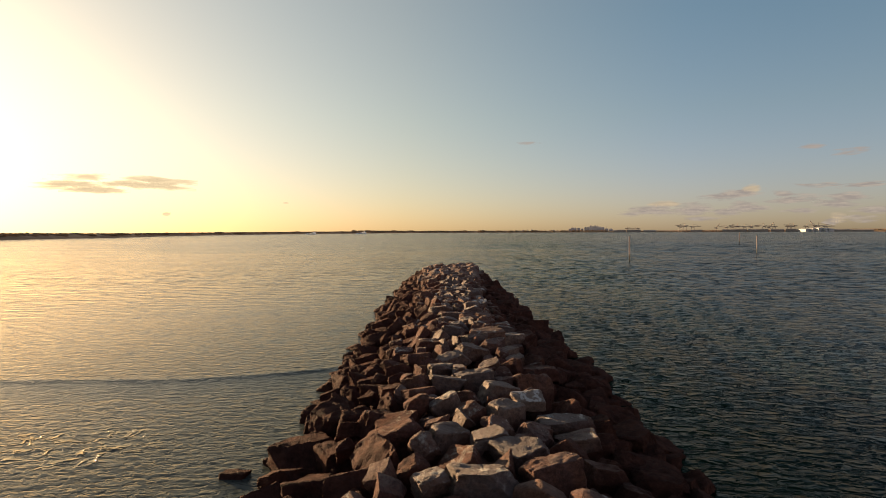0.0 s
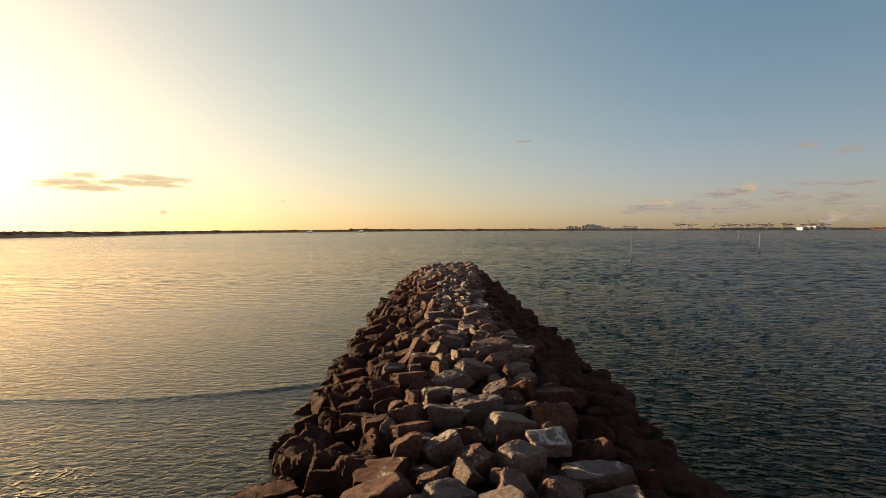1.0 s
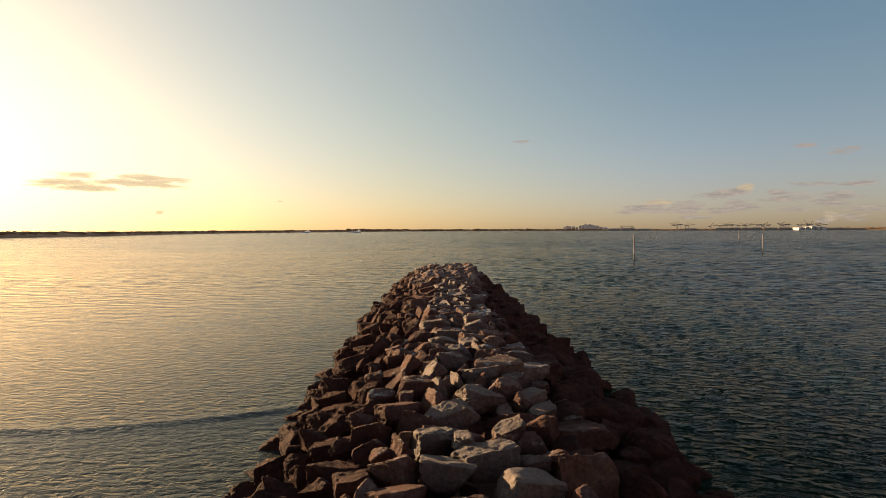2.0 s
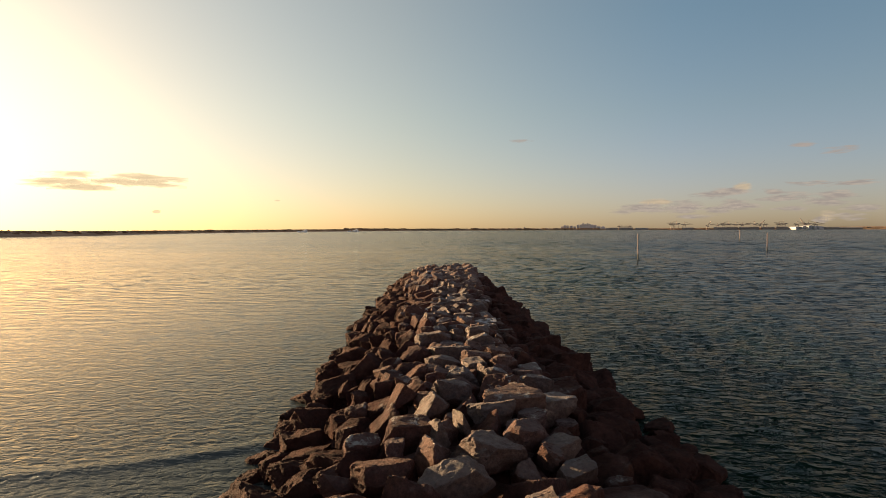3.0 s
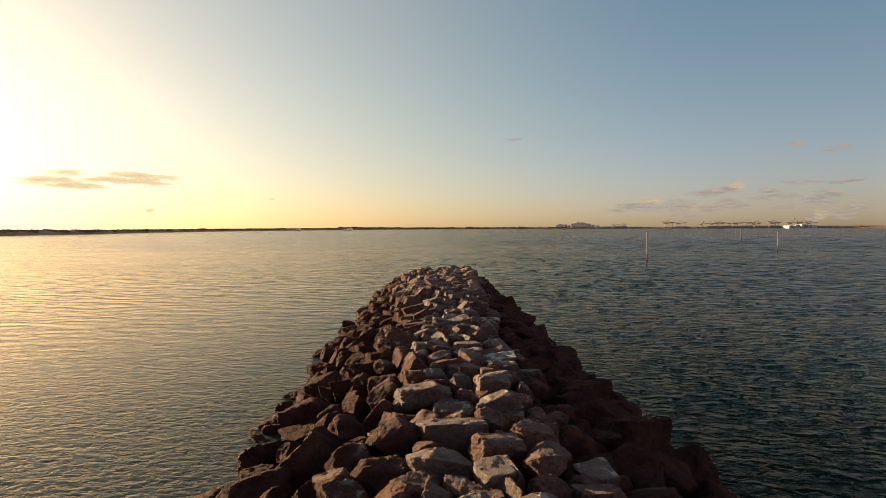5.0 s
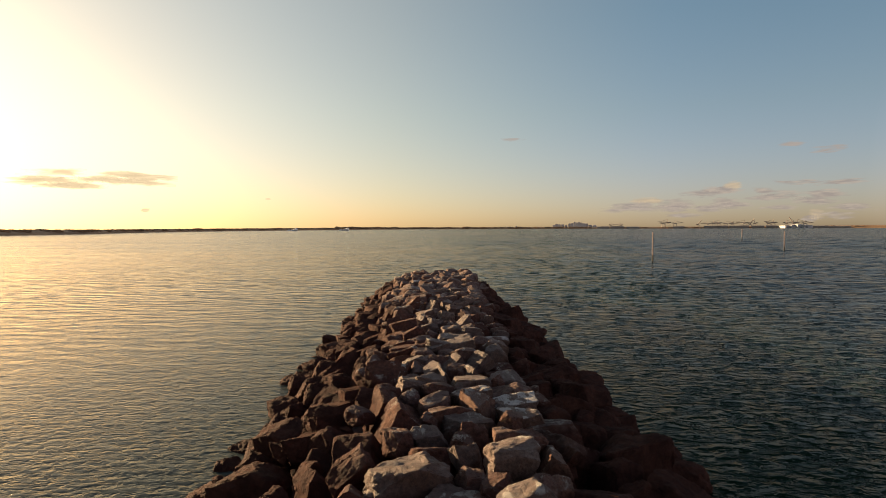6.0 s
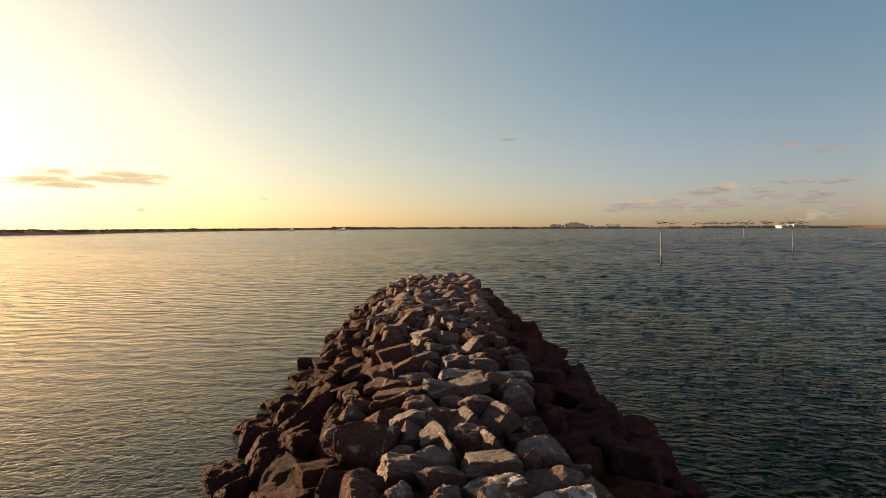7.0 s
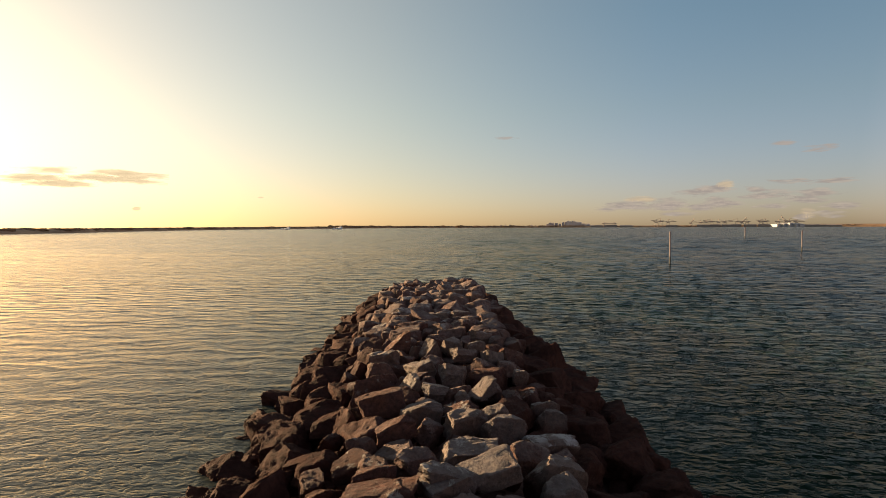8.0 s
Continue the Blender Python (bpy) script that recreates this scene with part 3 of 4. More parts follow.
for a, e, w, h, m in ((-36.2, 4.94, 4.6, 0.88, CLOUD_SUN), (-36.2, 4.09, 7.8, 1.10, CLOUD_SUN), (-36.8, 4.38, 4.1, 0.73, CLOUD_SUN), (-34.8, 3.85, 5.9, 0.62, CLOUD_SUN), (-32.7, 4.59, 3.7, 0.68, CLOUD_SUN),
                      (-31.1, 5.01, 4.3, 0.69, CLOUD_SUN), (-29.5, 4.84, 5.5, 0.78, CLOUD_SUN), (-29.9, 4.38, 6.0, 0.70, CLOUD_SUN), (-32.2, 4.45, 7.5, 0.55, CLOUD_SUN), (-29.5, 1.83, 0.8, 0.39, CLOUD_SUN), (-18.7, 3.06, 0.9, 0.25, CLOUD_SUN),
                      (6.3, 9.16, 3.3, 0.68, CLOUD_WISP), (17.8, 1.90, 6.4, 0.83, CLOUD_ROSE), (18.0, 2.28, 4.6, 0.99, CLOUD_ROSE), (19.3, 2.69, 3.4, 0.98, CLOUD_PEACH), (21.8, 2.26, 3.9, 1.45, CLOUD_ROSE),
                      (21.8, 1.94, 3.3, 1.13, CLOUD_ROSE), (24.3, 3.25, 5.0, 0.78, CLOUD_ROSE), (25.6, 3.54, 4.6, 0.85, CLOUD_ROSE), (26.7, 3.91, 1.8, 1.15, CLOUD_PEACH), (24.7, 1.88, 3.6, 0.79, CLOUD_ROSE),
                      (26.0, 2.34, 3.0, 1.32, CLOUD_ROSE), (26.7, 2.14, 4.0, 0.77, CLOUD_ROSE), (29.1, 2.73, 3.3, 0.60, CLOUD_ROSE), (30.4, 2.98, 4.2, 0.89, CLOUD_ROSE), (29.2, 3.35, 2.1, 0.67, CLOUD_ROSE),
                      (33.8, 2.94, 5.1, 0.85, CLOUD_ROSE), (31.8, 4.02, 4.5, 0.51, CLOUD_ROSE), (35.1, 3.91, 4.5, 0.56, CLOUD_ROSE), (30.3, 1.83, 3.5, 0.67, CLOUD_ROSE), (33.0, 2.36, 4.4, 1.00, CLOUD_ROSE),
                      (33.1, 1.21, 1.6, 1.29, CLOUD_PEACH), (32.7, 0.85, 1.5, 0.65, CLOUD_ROSE), (35.5, 1.76, 3.7, 0.83, CLOUD_ROSE), (34.6, 1.08, 3.4, 0.71, CLOUD_ROSE), (31.2, 7.30, 2.9, 0.86, CLOUD_WISP),
                      (33.8, 6.74, 4.5, 0.98, CLOUD_WISP), (22.8, 1.25, 4.9, 0.56, CLOUD_ROSE)):
    cloud(a, e, w, h, m)


# ---- channel marker piles ----
def marker_pile(x, y, h, r):
    thing = new("channel_marker_pile")
    thing.matrix_basis = pose(x, y, 0, 1.2, -0.8, 0)
    part("pile", add_beam(bmesh.new(), (0, 0, 0.75), (0, 0, h), r, 10, r * 0.9), TIMBER, thing)
    part("foot", add_beam(bmesh.new(), (0, 0, -2.0), (0, 0, 0.8), r * 1.12, 10), PILE_BASE, thing, "dark weed-covered foot")
    part("cap", add_beam(bmesh.new(), (0, 0, h - 0.02), (0, 0, h + 0.12), r * 1.05, 10, r * 0.4), TIMBER, thing)
    return tagged(thing, "weathered timber channel marker pile standing in the water", "marker", "channel markers")


marker_pile(26.65, 85.0, 3.75, 0.09)
marker_pile(62.8, 116.5, 3.6, 0.09)
marker_pile(110.0, 222.0, 4.1, 0.15)


# ---- far boats ----
def motor_boat(turn, dist, size, heading):
    thing = new("motor_boat")
    x, y, _ = polar(turn, dist)
    thing.matrix_basis = pose(x, y, 0, 0, 0, heading)
    bm = bmesh.new()
    rings = []
    for k, (at, half, keel, deck) in enumerate(((-0.5, 0.15, -0.02, 0.16), (-0.1, 0.16, -0.04, 0.17), (0.3, 0.11, -0.02, 0.2), (0.5, 0.01, 0.08, 0.24))):
        rings.append([bm.verts.new((at * size, s * half * size, z * size)) for s, z in ((-1, deck), (-0.6, keel), (0.6, keel), (1, deck))])
    for p, q in zip(rings, rings[1:]):
        for k in range(4):
            bm.faces.new((p[k], p[(k + 1) % 4], q[(k + 1) % 4], q[k]))
    bm.faces.new(rings[0])
    bm.faces.new(rings[-1])
    part("hull", bm, HULL, thing)
    cabin = part("cabin", add_box(bmesh.new(), -0.05 * size, 0, 0.16 * size, 0.4 * size, 0.22 * size, 0.16 * size), HULL, thing)
    part("windscreen", add_box(bmesh.new(), 0.16 * size, 0, 0.2 * size, 0.03 * size, 0.2 * size, 0.09 * size), GLASS_FAR, cabin)
    bm = bmesh.new()
    for k in range(14):
        s = size * (0.15 + 0.022 * k)
        bmesh.ops.create_icosphere(bm, subdivisions=1, radius=s, matrix=pose(-0.5 * size - k * 0.1 * size, rng.uniform(-0.1, 0.1) * size, s * 0.6))
    part("wake", bm, FOAM, thing, "white wake spray")
    return tagged(thing, "small white motor boat throwing up spray far out", "boat", "far boats")


motor_boat(-16.62, 1500, 11, 172)
motor_boat(-11.57, 1600, 12, 172)

# ---- the breakwater ----
def corners(planes):
    """Where three of the planes meet inside all the others: the corners of the stone that they cut out."""
    ways, far = np.array([w[:] for w, _ in planes]), np.array([f for _, f in planes])
    out = []
    for i, j, k in itertools.combinations(range(len(planes)), 3):
        m = ways[[i, j, k]]
        if abs(np.linalg.det(m)) > 0.04:
            p = np.linalg.solve(m, far[[i, j, k]])
            if (ways @ p <= far + 1e-6).all():
                out.append(p)
    return out


def boulder(seed, detail, crust=0.0, kind=""):
    """An angular quarried stone in a unit cube: split faces, worn edges, rough skin."""
    r = random.Random(seed)

    def about(x, y, z, loose):
        return Vector((x + r.uniform(-loose, loose), y + r.uniform(-loose, loose), z + r.uniform(-loose, loose))).normalized()

    planes = []
    sides = ((1, 0, 0), (-1, 0, 0), (0, 1, 0), (0, -1, 0), (0, 0, 1), (0, 0, -1))
    loose = 0.34 if not kind else 0.15 if kind == "slab" else 0.24
    for side in sides:
        planes.append((about(*side, loose), r.uniform(0.84, 1.0)))
    if kind == "wedge":
        planes.append((about(-0.85, -0.1, 1.0, 0.12), r.uniform(0.22, 0.4)))
    for k in range(r.randint(4, 6) if kind else r.randint(6, 10)):
        w = about(r.choice((-1, 1)), r.choice((-1, 1)), r.choice((-1, 1, 1)), 0.75)
        reach = abs(w.x) + abs(w.y) + abs(w.z)
        planes.append((w, reach * (r.uniform(0.66, 0.86) if kind else r.uniform(0.60, 0.76))))
    bm = bmesh.new()
    for p in corners(planes):
        bm.verts.new(p)
    bmesh.ops.remove_doubles(bm, verts=bm.verts, dist=0.05)
    bmesh.ops.convex_hull(bm, input=bm.verts)
    bmesh.ops.delete(bm, geom=[v for v in bm.verts if not v.link_faces], context="VERTS")
    bmesh.ops.dissolve_limit(bm, angle_limit=radians(9), verts=bm.verts, edges=bm.edges)
    bmesh.ops.bevel(bm, geom=bm.edges[:], offset=r.uniform(0.05, 0.11) if kind else r.uniform(0.08, 0.16), segments=2 if detail > 1 else 1, profile=0.55, affect="EDGES", clamp_overlap=True)
    bmesh.ops.remove_doubles(bm, verts=bm.verts, dist=0.012)
    for k in range(detail):
        limit = (0.55, 0.36, 0.21)[k]
        bmesh.ops.triangulate(bm, faces=bm.faces[:])
        long = [e for e in bm.edges if e.calc_length() > limit]
        bmesh.ops.subdivide_edges(bm, edges=long, cuts=1, use_grid_fill=False)
        bmesh.ops.triangulate(bm, faces=bm.faces[:])
    for k in range(0 if detail < 2 else 1 if kind else 3):
        bmesh.ops.smooth_vert(bm, verts=bm.verts, factor=0.25, use_axis_x=True, use_axis_y=True, use_axis_z=True)
    bmesh.ops.recalc_face_normals(bm, faces=bm.faces)
    bm.normal_update()
    off = Vector((r.uniform(0, 90), r.uniform(0, 90), r.uniform(0, 90)))
    for v in bm.verts:
        p = v.co + off
        big = noise.fractal(p * 1.1, 1.0, 2.0, 3) * 0.10
        mid = (abs(noise.noise(p * 2.9)) - 0.25) * -0.12
        fine = noise.noise(p * 9) * 0.03 if detail > 2 else 0
        fine += crust * (abs(noise.noise(p * 4.3)) + 0.7 * abs(noise.noise(p * 8.7)) - 0.35)
        v.co += v.normal * (big + mid + fine)
    for k in range(3):
        low, top = min(v.co[k] for v in bm.verts), max(v.co[k] for v in bm.verts)
        for v in bm.verts:
            v.co[k] = (v.co[k] - low) / (top - low) - 0.5
    return bm


NEAR = [finish_mesh(boulder(100 + k, 3, kind=("", "", "block", "wedge", "", "slab")[k % 6]), "rock", ROCK, smooth=True) for k in range(24)]
ROUND = [finish_mesh(boulder(140 + k, 3), "rock", ROCK, smooth=True) for k in range(12)]
BLOCK = [finish_mesh(boulder(160 + k, 3, kind="block"), "rock", ROCK, smooth=True) for k in range(8)]
WEDGE = [finish_mesh(boulder(180 + k, 3, kind="wedge"), "rock", ROCK, smooth=True) for k in range(7)]
SLAB = [finish_mesh(boulder(200 + k, 3, kind="slab"), "rock", ROCK, smooth=True) for k in range(5)]


def stock(seed, count, detail, crust):
    """Shapes for the joined heaps, as places and faces."""
    out = []
    for k in range(count):
        bm = boulder(seed + k, detail, crust)
        out.append((np.array([v.co[:] for v in bm.verts]), [[v.index for v in f.verts] for f in bm.faces]))
        bm.free()
    return out


CRUSTED, MID, FAR, SMALL = stock(300, 14, 3, 0.10), stock(340, 14, 2, 0.10), stock(380, 12, 1, 0.06), stock(500, 10, 0, 0.0)

breakwater = tagged(new("breakwater"), "long low breakwater heaped from brown quarried boulders", "breakwater", kind="structure")

# the packed core under the boulders
bm = bmesh.new()
rows = []
for j in range(int((END + 16.5) / 0.6)):
    y = -12.5 + j * 0.6
    row = []
    for i in range(31):
        x = middle(y) + (i - 15) * 0.45
        row.append(bm.verts.new((x, y, mound(x, y) - 0.62 + 0.16 * noise.noise((x * 1.4, y * 1.4, 5)))))
    rows.append(row)
for p, q in zip(rows, rows[1:]):
    for k in range(30):
        bm.faces.new((p[k], p[k + 1], q[k + 1], q[k]))
part("core", bm, CORE, breakwater, "dark packed stone core", smooth=True)

dice = random.Random(23)
placed = []  # x, y, half of the width


def shape(w, l, h, x, y, z, turn, tilt, lean):
    return pose(x, y, z, tilt, lean, turn) @ Matrix.Diagonal((w, l, h, 1))


singles = 0


def lay(x, y, z, w, l, h, turn=None, tilt=None, lean=None, form=None, stone=None):
    """One boulder as a piece of its own."""
    global singles
    singles += 1
    ob = new("rock", dice.choice(NEAR if form is None else form))
    if stone is None:
        # darker, rustier stone towards the slopes, which also paints shade into the gaps
        off = x - ridge(y)
        stone = RUST if dice.random() < table(off, ((-1.2, 1.0), (-0.4, 0.7), (0.3, 0.5), (0.9, 0.5), (2.0, 0.9))) else None
    if stone and stone is not ROCK:
        ob.material_slots[0].link = "OBJECT"
        ob.material_slots[0].material = stone
    ob.parent = breakwater
    ob.matrix_basis = shape(w, l, h, x, y, z, dice.uniform(-28, 28) if turn is None else turn, dice.uniform(-26, 26) if tilt is None else tilt, dice.uniform(-38, 20) if lean is None else lean)
    placed.append((x, y, w, l))
    return ob


def rock_at(x, y, z, w, l, h, turn, lean, form, stone):
    """A boulder of the crest that can be told apart, by its middle, its size and its lie."""
    if x < ridge(y) - 0.65 and stone is not SPOTTED:
        stone = RUST  # the flank in the spray is stained
    lay(x, y, z, w, l, h, turn + dice.uniform(-5, 5), dice.uniform(-8, 8), lean + dice.uniform(-3, 3), form, stone)


rock_at(0.23, 2.51, 1.35, 0.47, 0.42, 0.36, form=BLOCK, stone=PALE_LIT, turn=26, lean=-15)
rock_at(0.97, 2.55, 1.27, 1.15, 0.75, 0.61, form=ROUND, stone=GREY, turn=10, lean=-0)
rock_at(1.87, 2.90, 1.28, 0.85, 0.56, 0.61, form=BLOCK, stone=ROCK, turn=26, lean=-0)
rock_at(-0.01, 3.03, 1.28, 0.66, 0.43, 0.46, form=ROUND, stone=ROCK, turn=10, lean=-12)
rock_at(-0.91, 3.07, 1.04, 0.84, 0.55, 0.54, form=ROUND, stone=RUST, turn=10, lean=-0)
rock_at(3.01, 3.12, 0.96, 0.48, 0.42, 0.30, form=BLOCK, stone=PALE_LIT, turn=26, lean=-0)
rock_at(2.75, 3.46, 1.02, 0.76, 0.50, 0.43, form=ROUND, stone=ROCK, turn=10, lean=8)
rock_at(1.52, 3.59, 1.30, 0.96, 0.63, 0.51, form=ROUND, stone=GREY, turn=10, lean=-6)
rock_at(1.05, 3.98, 1.41, 0.61, 0.50, 0.24, form=SLAB, stone=GREY, turn=10, lean=-10)
rock_at(0.35, 4.23, 1.18, 0.80, 0.52, 0.68, form=BLOCK, stone=PALE_LIT, turn=28, lean=-0)
rock_at(-0.45, 4.42, 1.17, 1.28, 0.84, 0.68, form=ROUND, stone=PALE_LIT, turn=10, lean=-8)
rock_at(2.54, 4.49, 1.18, 0.76, 0.50, 0.28, form=SLAB, stone=PALE_LIT, turn=10, lean=-5)
rock_at(0.61, 4.90, 1.38, 0.29, 0.42, 0.30, form=WEDGE, stone=PALE_LIT, turn=28, lean=-35)
rock_at(-1.63, 5.16, 0.41, 0.94, 0.62, 0.96, form=ROUND, stone=RUST, turn=10, lean=-0)
rock_at(1.36, 5.36, 1.22, 0.87, 0.57, 0.68, form=BLOCK, stone=PALE_LIT, turn=35, lean=-0)
rock_at(2.46, 5.40, 1.02, 1.23, 0.81, 0.65, form=ROUND, stone=GREY, turn=10, lean=-0)
rock_at(-3.73, 5.62, -0.10, 0.58, 0.42, 0.45, form=ROUND, stone=RUST, turn=10, lean=-0)
rock_at(-0.24, 5.83, 1.34, 0.54, 0.42, 0.37, form=BLOCK, stone=PALE_LIT, turn=15, lean=-25)
rock_at(0.29, 5.84, 1.27, 0.63, 0.42, 0.53, form=BLOCK, stone=PALE_LIT, turn=25, lean=-15)
rock_at(1.87, 5.87, 1.43, 0.69, 0.50, 0.26, form=SLAB, stone=SPOTTED, turn=10, lean=-0)
rock_at(-0.90, 6.40, 1.08, 0.55, 0.42, 0.47, form=WEDGE, stone=ROCK, turn=28, lean=-28)
rock_at(-0.27, 6.48, 1.34, 0.73, 0.47, 0.38, form=ROUND, stone=ROCK, turn=10, lean=-12)
rock_at(-3.15, 6.75, -0.30, 1.13, 0.74, 0.78, form=WEDGE, stone=RUST, turn=28, lean=-22)
rock_at(1.31, 6.92, 1.24, 0.95, 0.62, 0.50, form=BLOCK, stone=PALE_LIT, turn=15, lean=12)
rock_at(3.11, 7.06, 0.74, 0.76, 0.50, 0.40, form=BLOCK, stone=ROCK, turn=26, lean=22)
rock_at(-0.88, 7.21, 1.15, 0.72, 0.47, 0.38, form=ROUND, stone=ROCK, turn=10, lean=-10)
rock_at(0.30, 7.24, 1.32, 0.84, 0.55, 0.44, form=ROUND, stone=GREY, turn=10, lean=14)
rock_at(0.84, 7.66, 1.32, 0.93, 0.61, 0.49, form=BLOCK, stone=GREY, turn=25, lean=-0)
rock_at(-0.39, 7.74, 1.40, 0.30, 0.42, 0.37, form=WEDGE, stone=PALE_LIT, turn=28, lean=-34)
rock_at(2.42, 7.86, 1.00, 0.50, 0.42, 0.57, form=BLOCK, stone=ROCK, turn=26, lean=10)
rock_at(0.50, 8.04, 1.45, 0.32, 0.50, 0.24, form=SLAB, stone=PALE_LIT, turn=10, lean=-0)
rock_at(0.07, 8.21, 1.36, 0.65, 0.43, 0.47, form=BLOCK, stone=GREY, turn=25, lean=-0)
rock_at(1.24, 8.65, 1.38, 0.63, 0.42, 0.33, form=BLOCK, stone=PALE_LIT, turn=26, lean=-24)
rock_at(-1.92, 8.74, 0.33, 0.85, 0.56, 1.00, form=ROUND, stone=RUST, turn=10, lean=-0)
rock_at(-1.04, 9.23, 0.97, 0.72, 0.47, 0.71, form=ROUND, stone=RUST, turn=10, lean=-0)
rock_at(2.42, 9.44, 1.00, 1.18, 0.68, 0.43, form=SLAB, stone=ROCK, turn=10, lean=-0)
rock_at(-1.70, 9.47, 0.69, 0.89, 0.58, 0.47, form=ROUND, stone=RUST, turn=10, lean=-5)
rock_at(0.32, 9.58, 1.30, 0.96, 0.63, 0.51, form=BLOCK, stone=PALE_LIT, turn=26, lean=-24)
rock_at(-0.63, 9.74, 1.28, 0.85, 0.56, 0.50, form=ROUND, stone=ROCK, turn=10, lean=-8)
rock_at(1.95, 10.05, 1.19, 0.63, 0.42, 0.33, form=BLOCK, stone=GREY, turn=26, lean=-20)
rock_at(0.77, 10.37, 1.33, 1.07, 0.70, 0.57, form=BLOCK, stone=PALE_LIT, turn=28, lean=6)
rock_at(1.79, 10.66, 1.23, 0.73, 0.47, 0.38, form=BLOCK, stone=PALE_LIT, turn=26, lean=-14)
rock_at(-0.00, 10.84, 1.41, 0.33, 0.42, 0.39, form=WEDGE, stone=PALE_LIT, turn=28, lean=-30)
rock_at(1.42, 10.97, 1.37, 0.85, 0.55, 0.45, form=ROUND, stone=ROCK, turn=10, lean=15)
rock_at(-0.47, 11.01, 1.31, 0.96, 0.63, 0.56, form=BLOCK, stone=ROCK, turn=12, lean=-0)
rock_at(0.37, 11.32, 1.40, 0.15, 0.42, 0.44, form=WEDGE, stone=PALE_LIT, turn=28, lean=-20)
rock_at(0.93, 11.98, 1.39, 0.88, 0.57, 0.46, form=ROUND, stone=GREY, turn=10, lean=-8)
rock_at(-2.27, 12.08, 0.36, 0.84, 0.55, 0.70, form=ROUND, stone=RUST, turn=10, lean=-8)
rock_at(-0.17, 12.08, 1.44, 0.60, 0.42, 0.31, form=WEDGE, stone=PALE_LIT, turn=28, lean=-30)
rock_at(-1.55, 12.32, 0.89, 0.76, 0.49, 0.40, form=ROUND, stone=RUST, turn=10, lean=-24)
rock_at(1.29, 12.44, 1.45, 1.14, 0.66, 0.42, form=SLAB, stone=ROCK, turn=10, lean=-0)
rock_at(2.01, 12.66, 1.21, 0.97, 0.64, 0.51, form=BLOCK, stone=SPOTTED, turn=26, lean=-6)
rock_at(-0.78, 12.67, 1.41, 0.59, 0.42, 0.31, form=WEDGE, stone=ROCK, turn=28, lean=-40)
rock_at(1.46, 12.82, 1.49, 0.33, 0.42, 0.30, form=ROUND, stone=PALE_LIT, turn=10, lean=-0)
rock_at(-0.56, 13.00, 1.40, 0.55, 0.42, 0.40, form=WEDGE, stone=ROCK, turn=28, lean=-15)
rock_at(0.24, 13.06, 1.40, 0.89, 0.58, 0.47, form=ROUND, stone=GREY, turn=10, lean=4)
rock_at(-0.15, 13.85, 1.45, 0.43, 0.42, 0.30, form=ROUND, stone=ROCK, turn=10, lean=-0)
rock_at(-1.20, 13.97, 1.06, 0.48, 0.42, 0.70, form=ROUND, stone=RUST, turn=10, lean=-0)
rock_at(-1.21, 14.03, 1.21, 0.55, 0.42, 0.30, form=WEDGE, stone=ROCK, turn=28, lean=-50)
rock_at(0.38, 14.05, 1.40, 0.80, 0.52, 0.42, form=ROUND, stone=GREY, turn=10, lean=-0)
rock_at(1.08, 14.09, 1.47, 0.51, 0.42, 0.30, form=ROUND, stone=GREY, turn=10, lean=8)
rock_at(-0.54, 14.13, 1.38, 0.59, 0.42, 0.37, form=BLOCK, stone=PALE_LIT, turn=26, lean=-42)
rock_at(1.85, 14.18, 1.22, 0.88, 0.58, 0.47, form=ROUND, stone=GREY, turn=10, lean=6)
rock_at(-0.55, 14.25, 1.41, 0.57, 0.42, 0.30, form=BLOCK, stone=PALE_LIT, turn=26, lean=-34)
rock_at(0.80, 14.39, 1.36, 0.20, 0.42, 0.50, form=WEDGE, stone=PALE_LIT, turn=30, lean=-10)
rock_at(1.87, 14.66, 1.18, 0.76, 0.50, 0.53, form=ROUND, stone=ROCK, turn=10, lean=-0)
rock_at(-1.81, 14.69, 0.72, 0.88, 0.57, 0.54, form=WEDGE, stone=RUST, turn=28, lean=-40)
rock_at(0.80, 14.83, 1.38, 0.26, 0.42, 0.49, form=WEDGE, stone=PALE_LIT, turn=28, lean=-0)
rock_at(0.64, 14.89, 1.48, 0.48, 0.50, 0.24, form=SLAB, stone=PALE_LIT, turn=10, lean=-8)
rock_at(-1.95, 15.20, 0.64, 0.67, 0.44, 0.68, form=ROUND, stone=RUST, turn=10, lean=-10)
rock_at(1.28, 15.24, 1.45, 0.51, 0.42, 0.35, form=ROUND, stone=ROCK, turn=10, lean=-0)
rock_at(2.62, 15.34, 0.84, 0.79, 0.51, 0.47, form=BLOCK, stone=PALE_LIT, turn=26, lean=-0)
rock_at(-0.06, 15.35, 1.35, 0.86, 0.56, 0.45, form=ROUND, stone=PALE_LIT, turn=10, lean=8)
rock_at(1.99, 15.47, 1.20, 0.54, 0.50, 0.24, form=SLAB, stone=PALE_LIT, turn=10, lean=-0)
rock_at(0.73, 15.80, 1.41, 0.74, 0.48, 0.39, form=BLOCK, stone=ROCK, turn=20, lean=8)
rock_at(1.35, 16.34, 1.38, 0.73, 0.48, 0.39, form=BLOCK, stone=ROCK, turn=12, lean=-0)
rock_at(0.11, 16.49, 1.30, 1.08, 0.70, 0.57, form=BLOCK, stone=GREY, turn=15, lean=6)
rock_at(-0.75, 16.53, 1.28, 0.77, 0.50, 0.55, form=BLOCK, stone=PALE_LIT, turn=26, lean=-40)
rock_at(0.88, 17.59, 1.45, 0.82, 0.53, 0.43, form=ROUND, stone=GREY, turn=10, lean=-10)
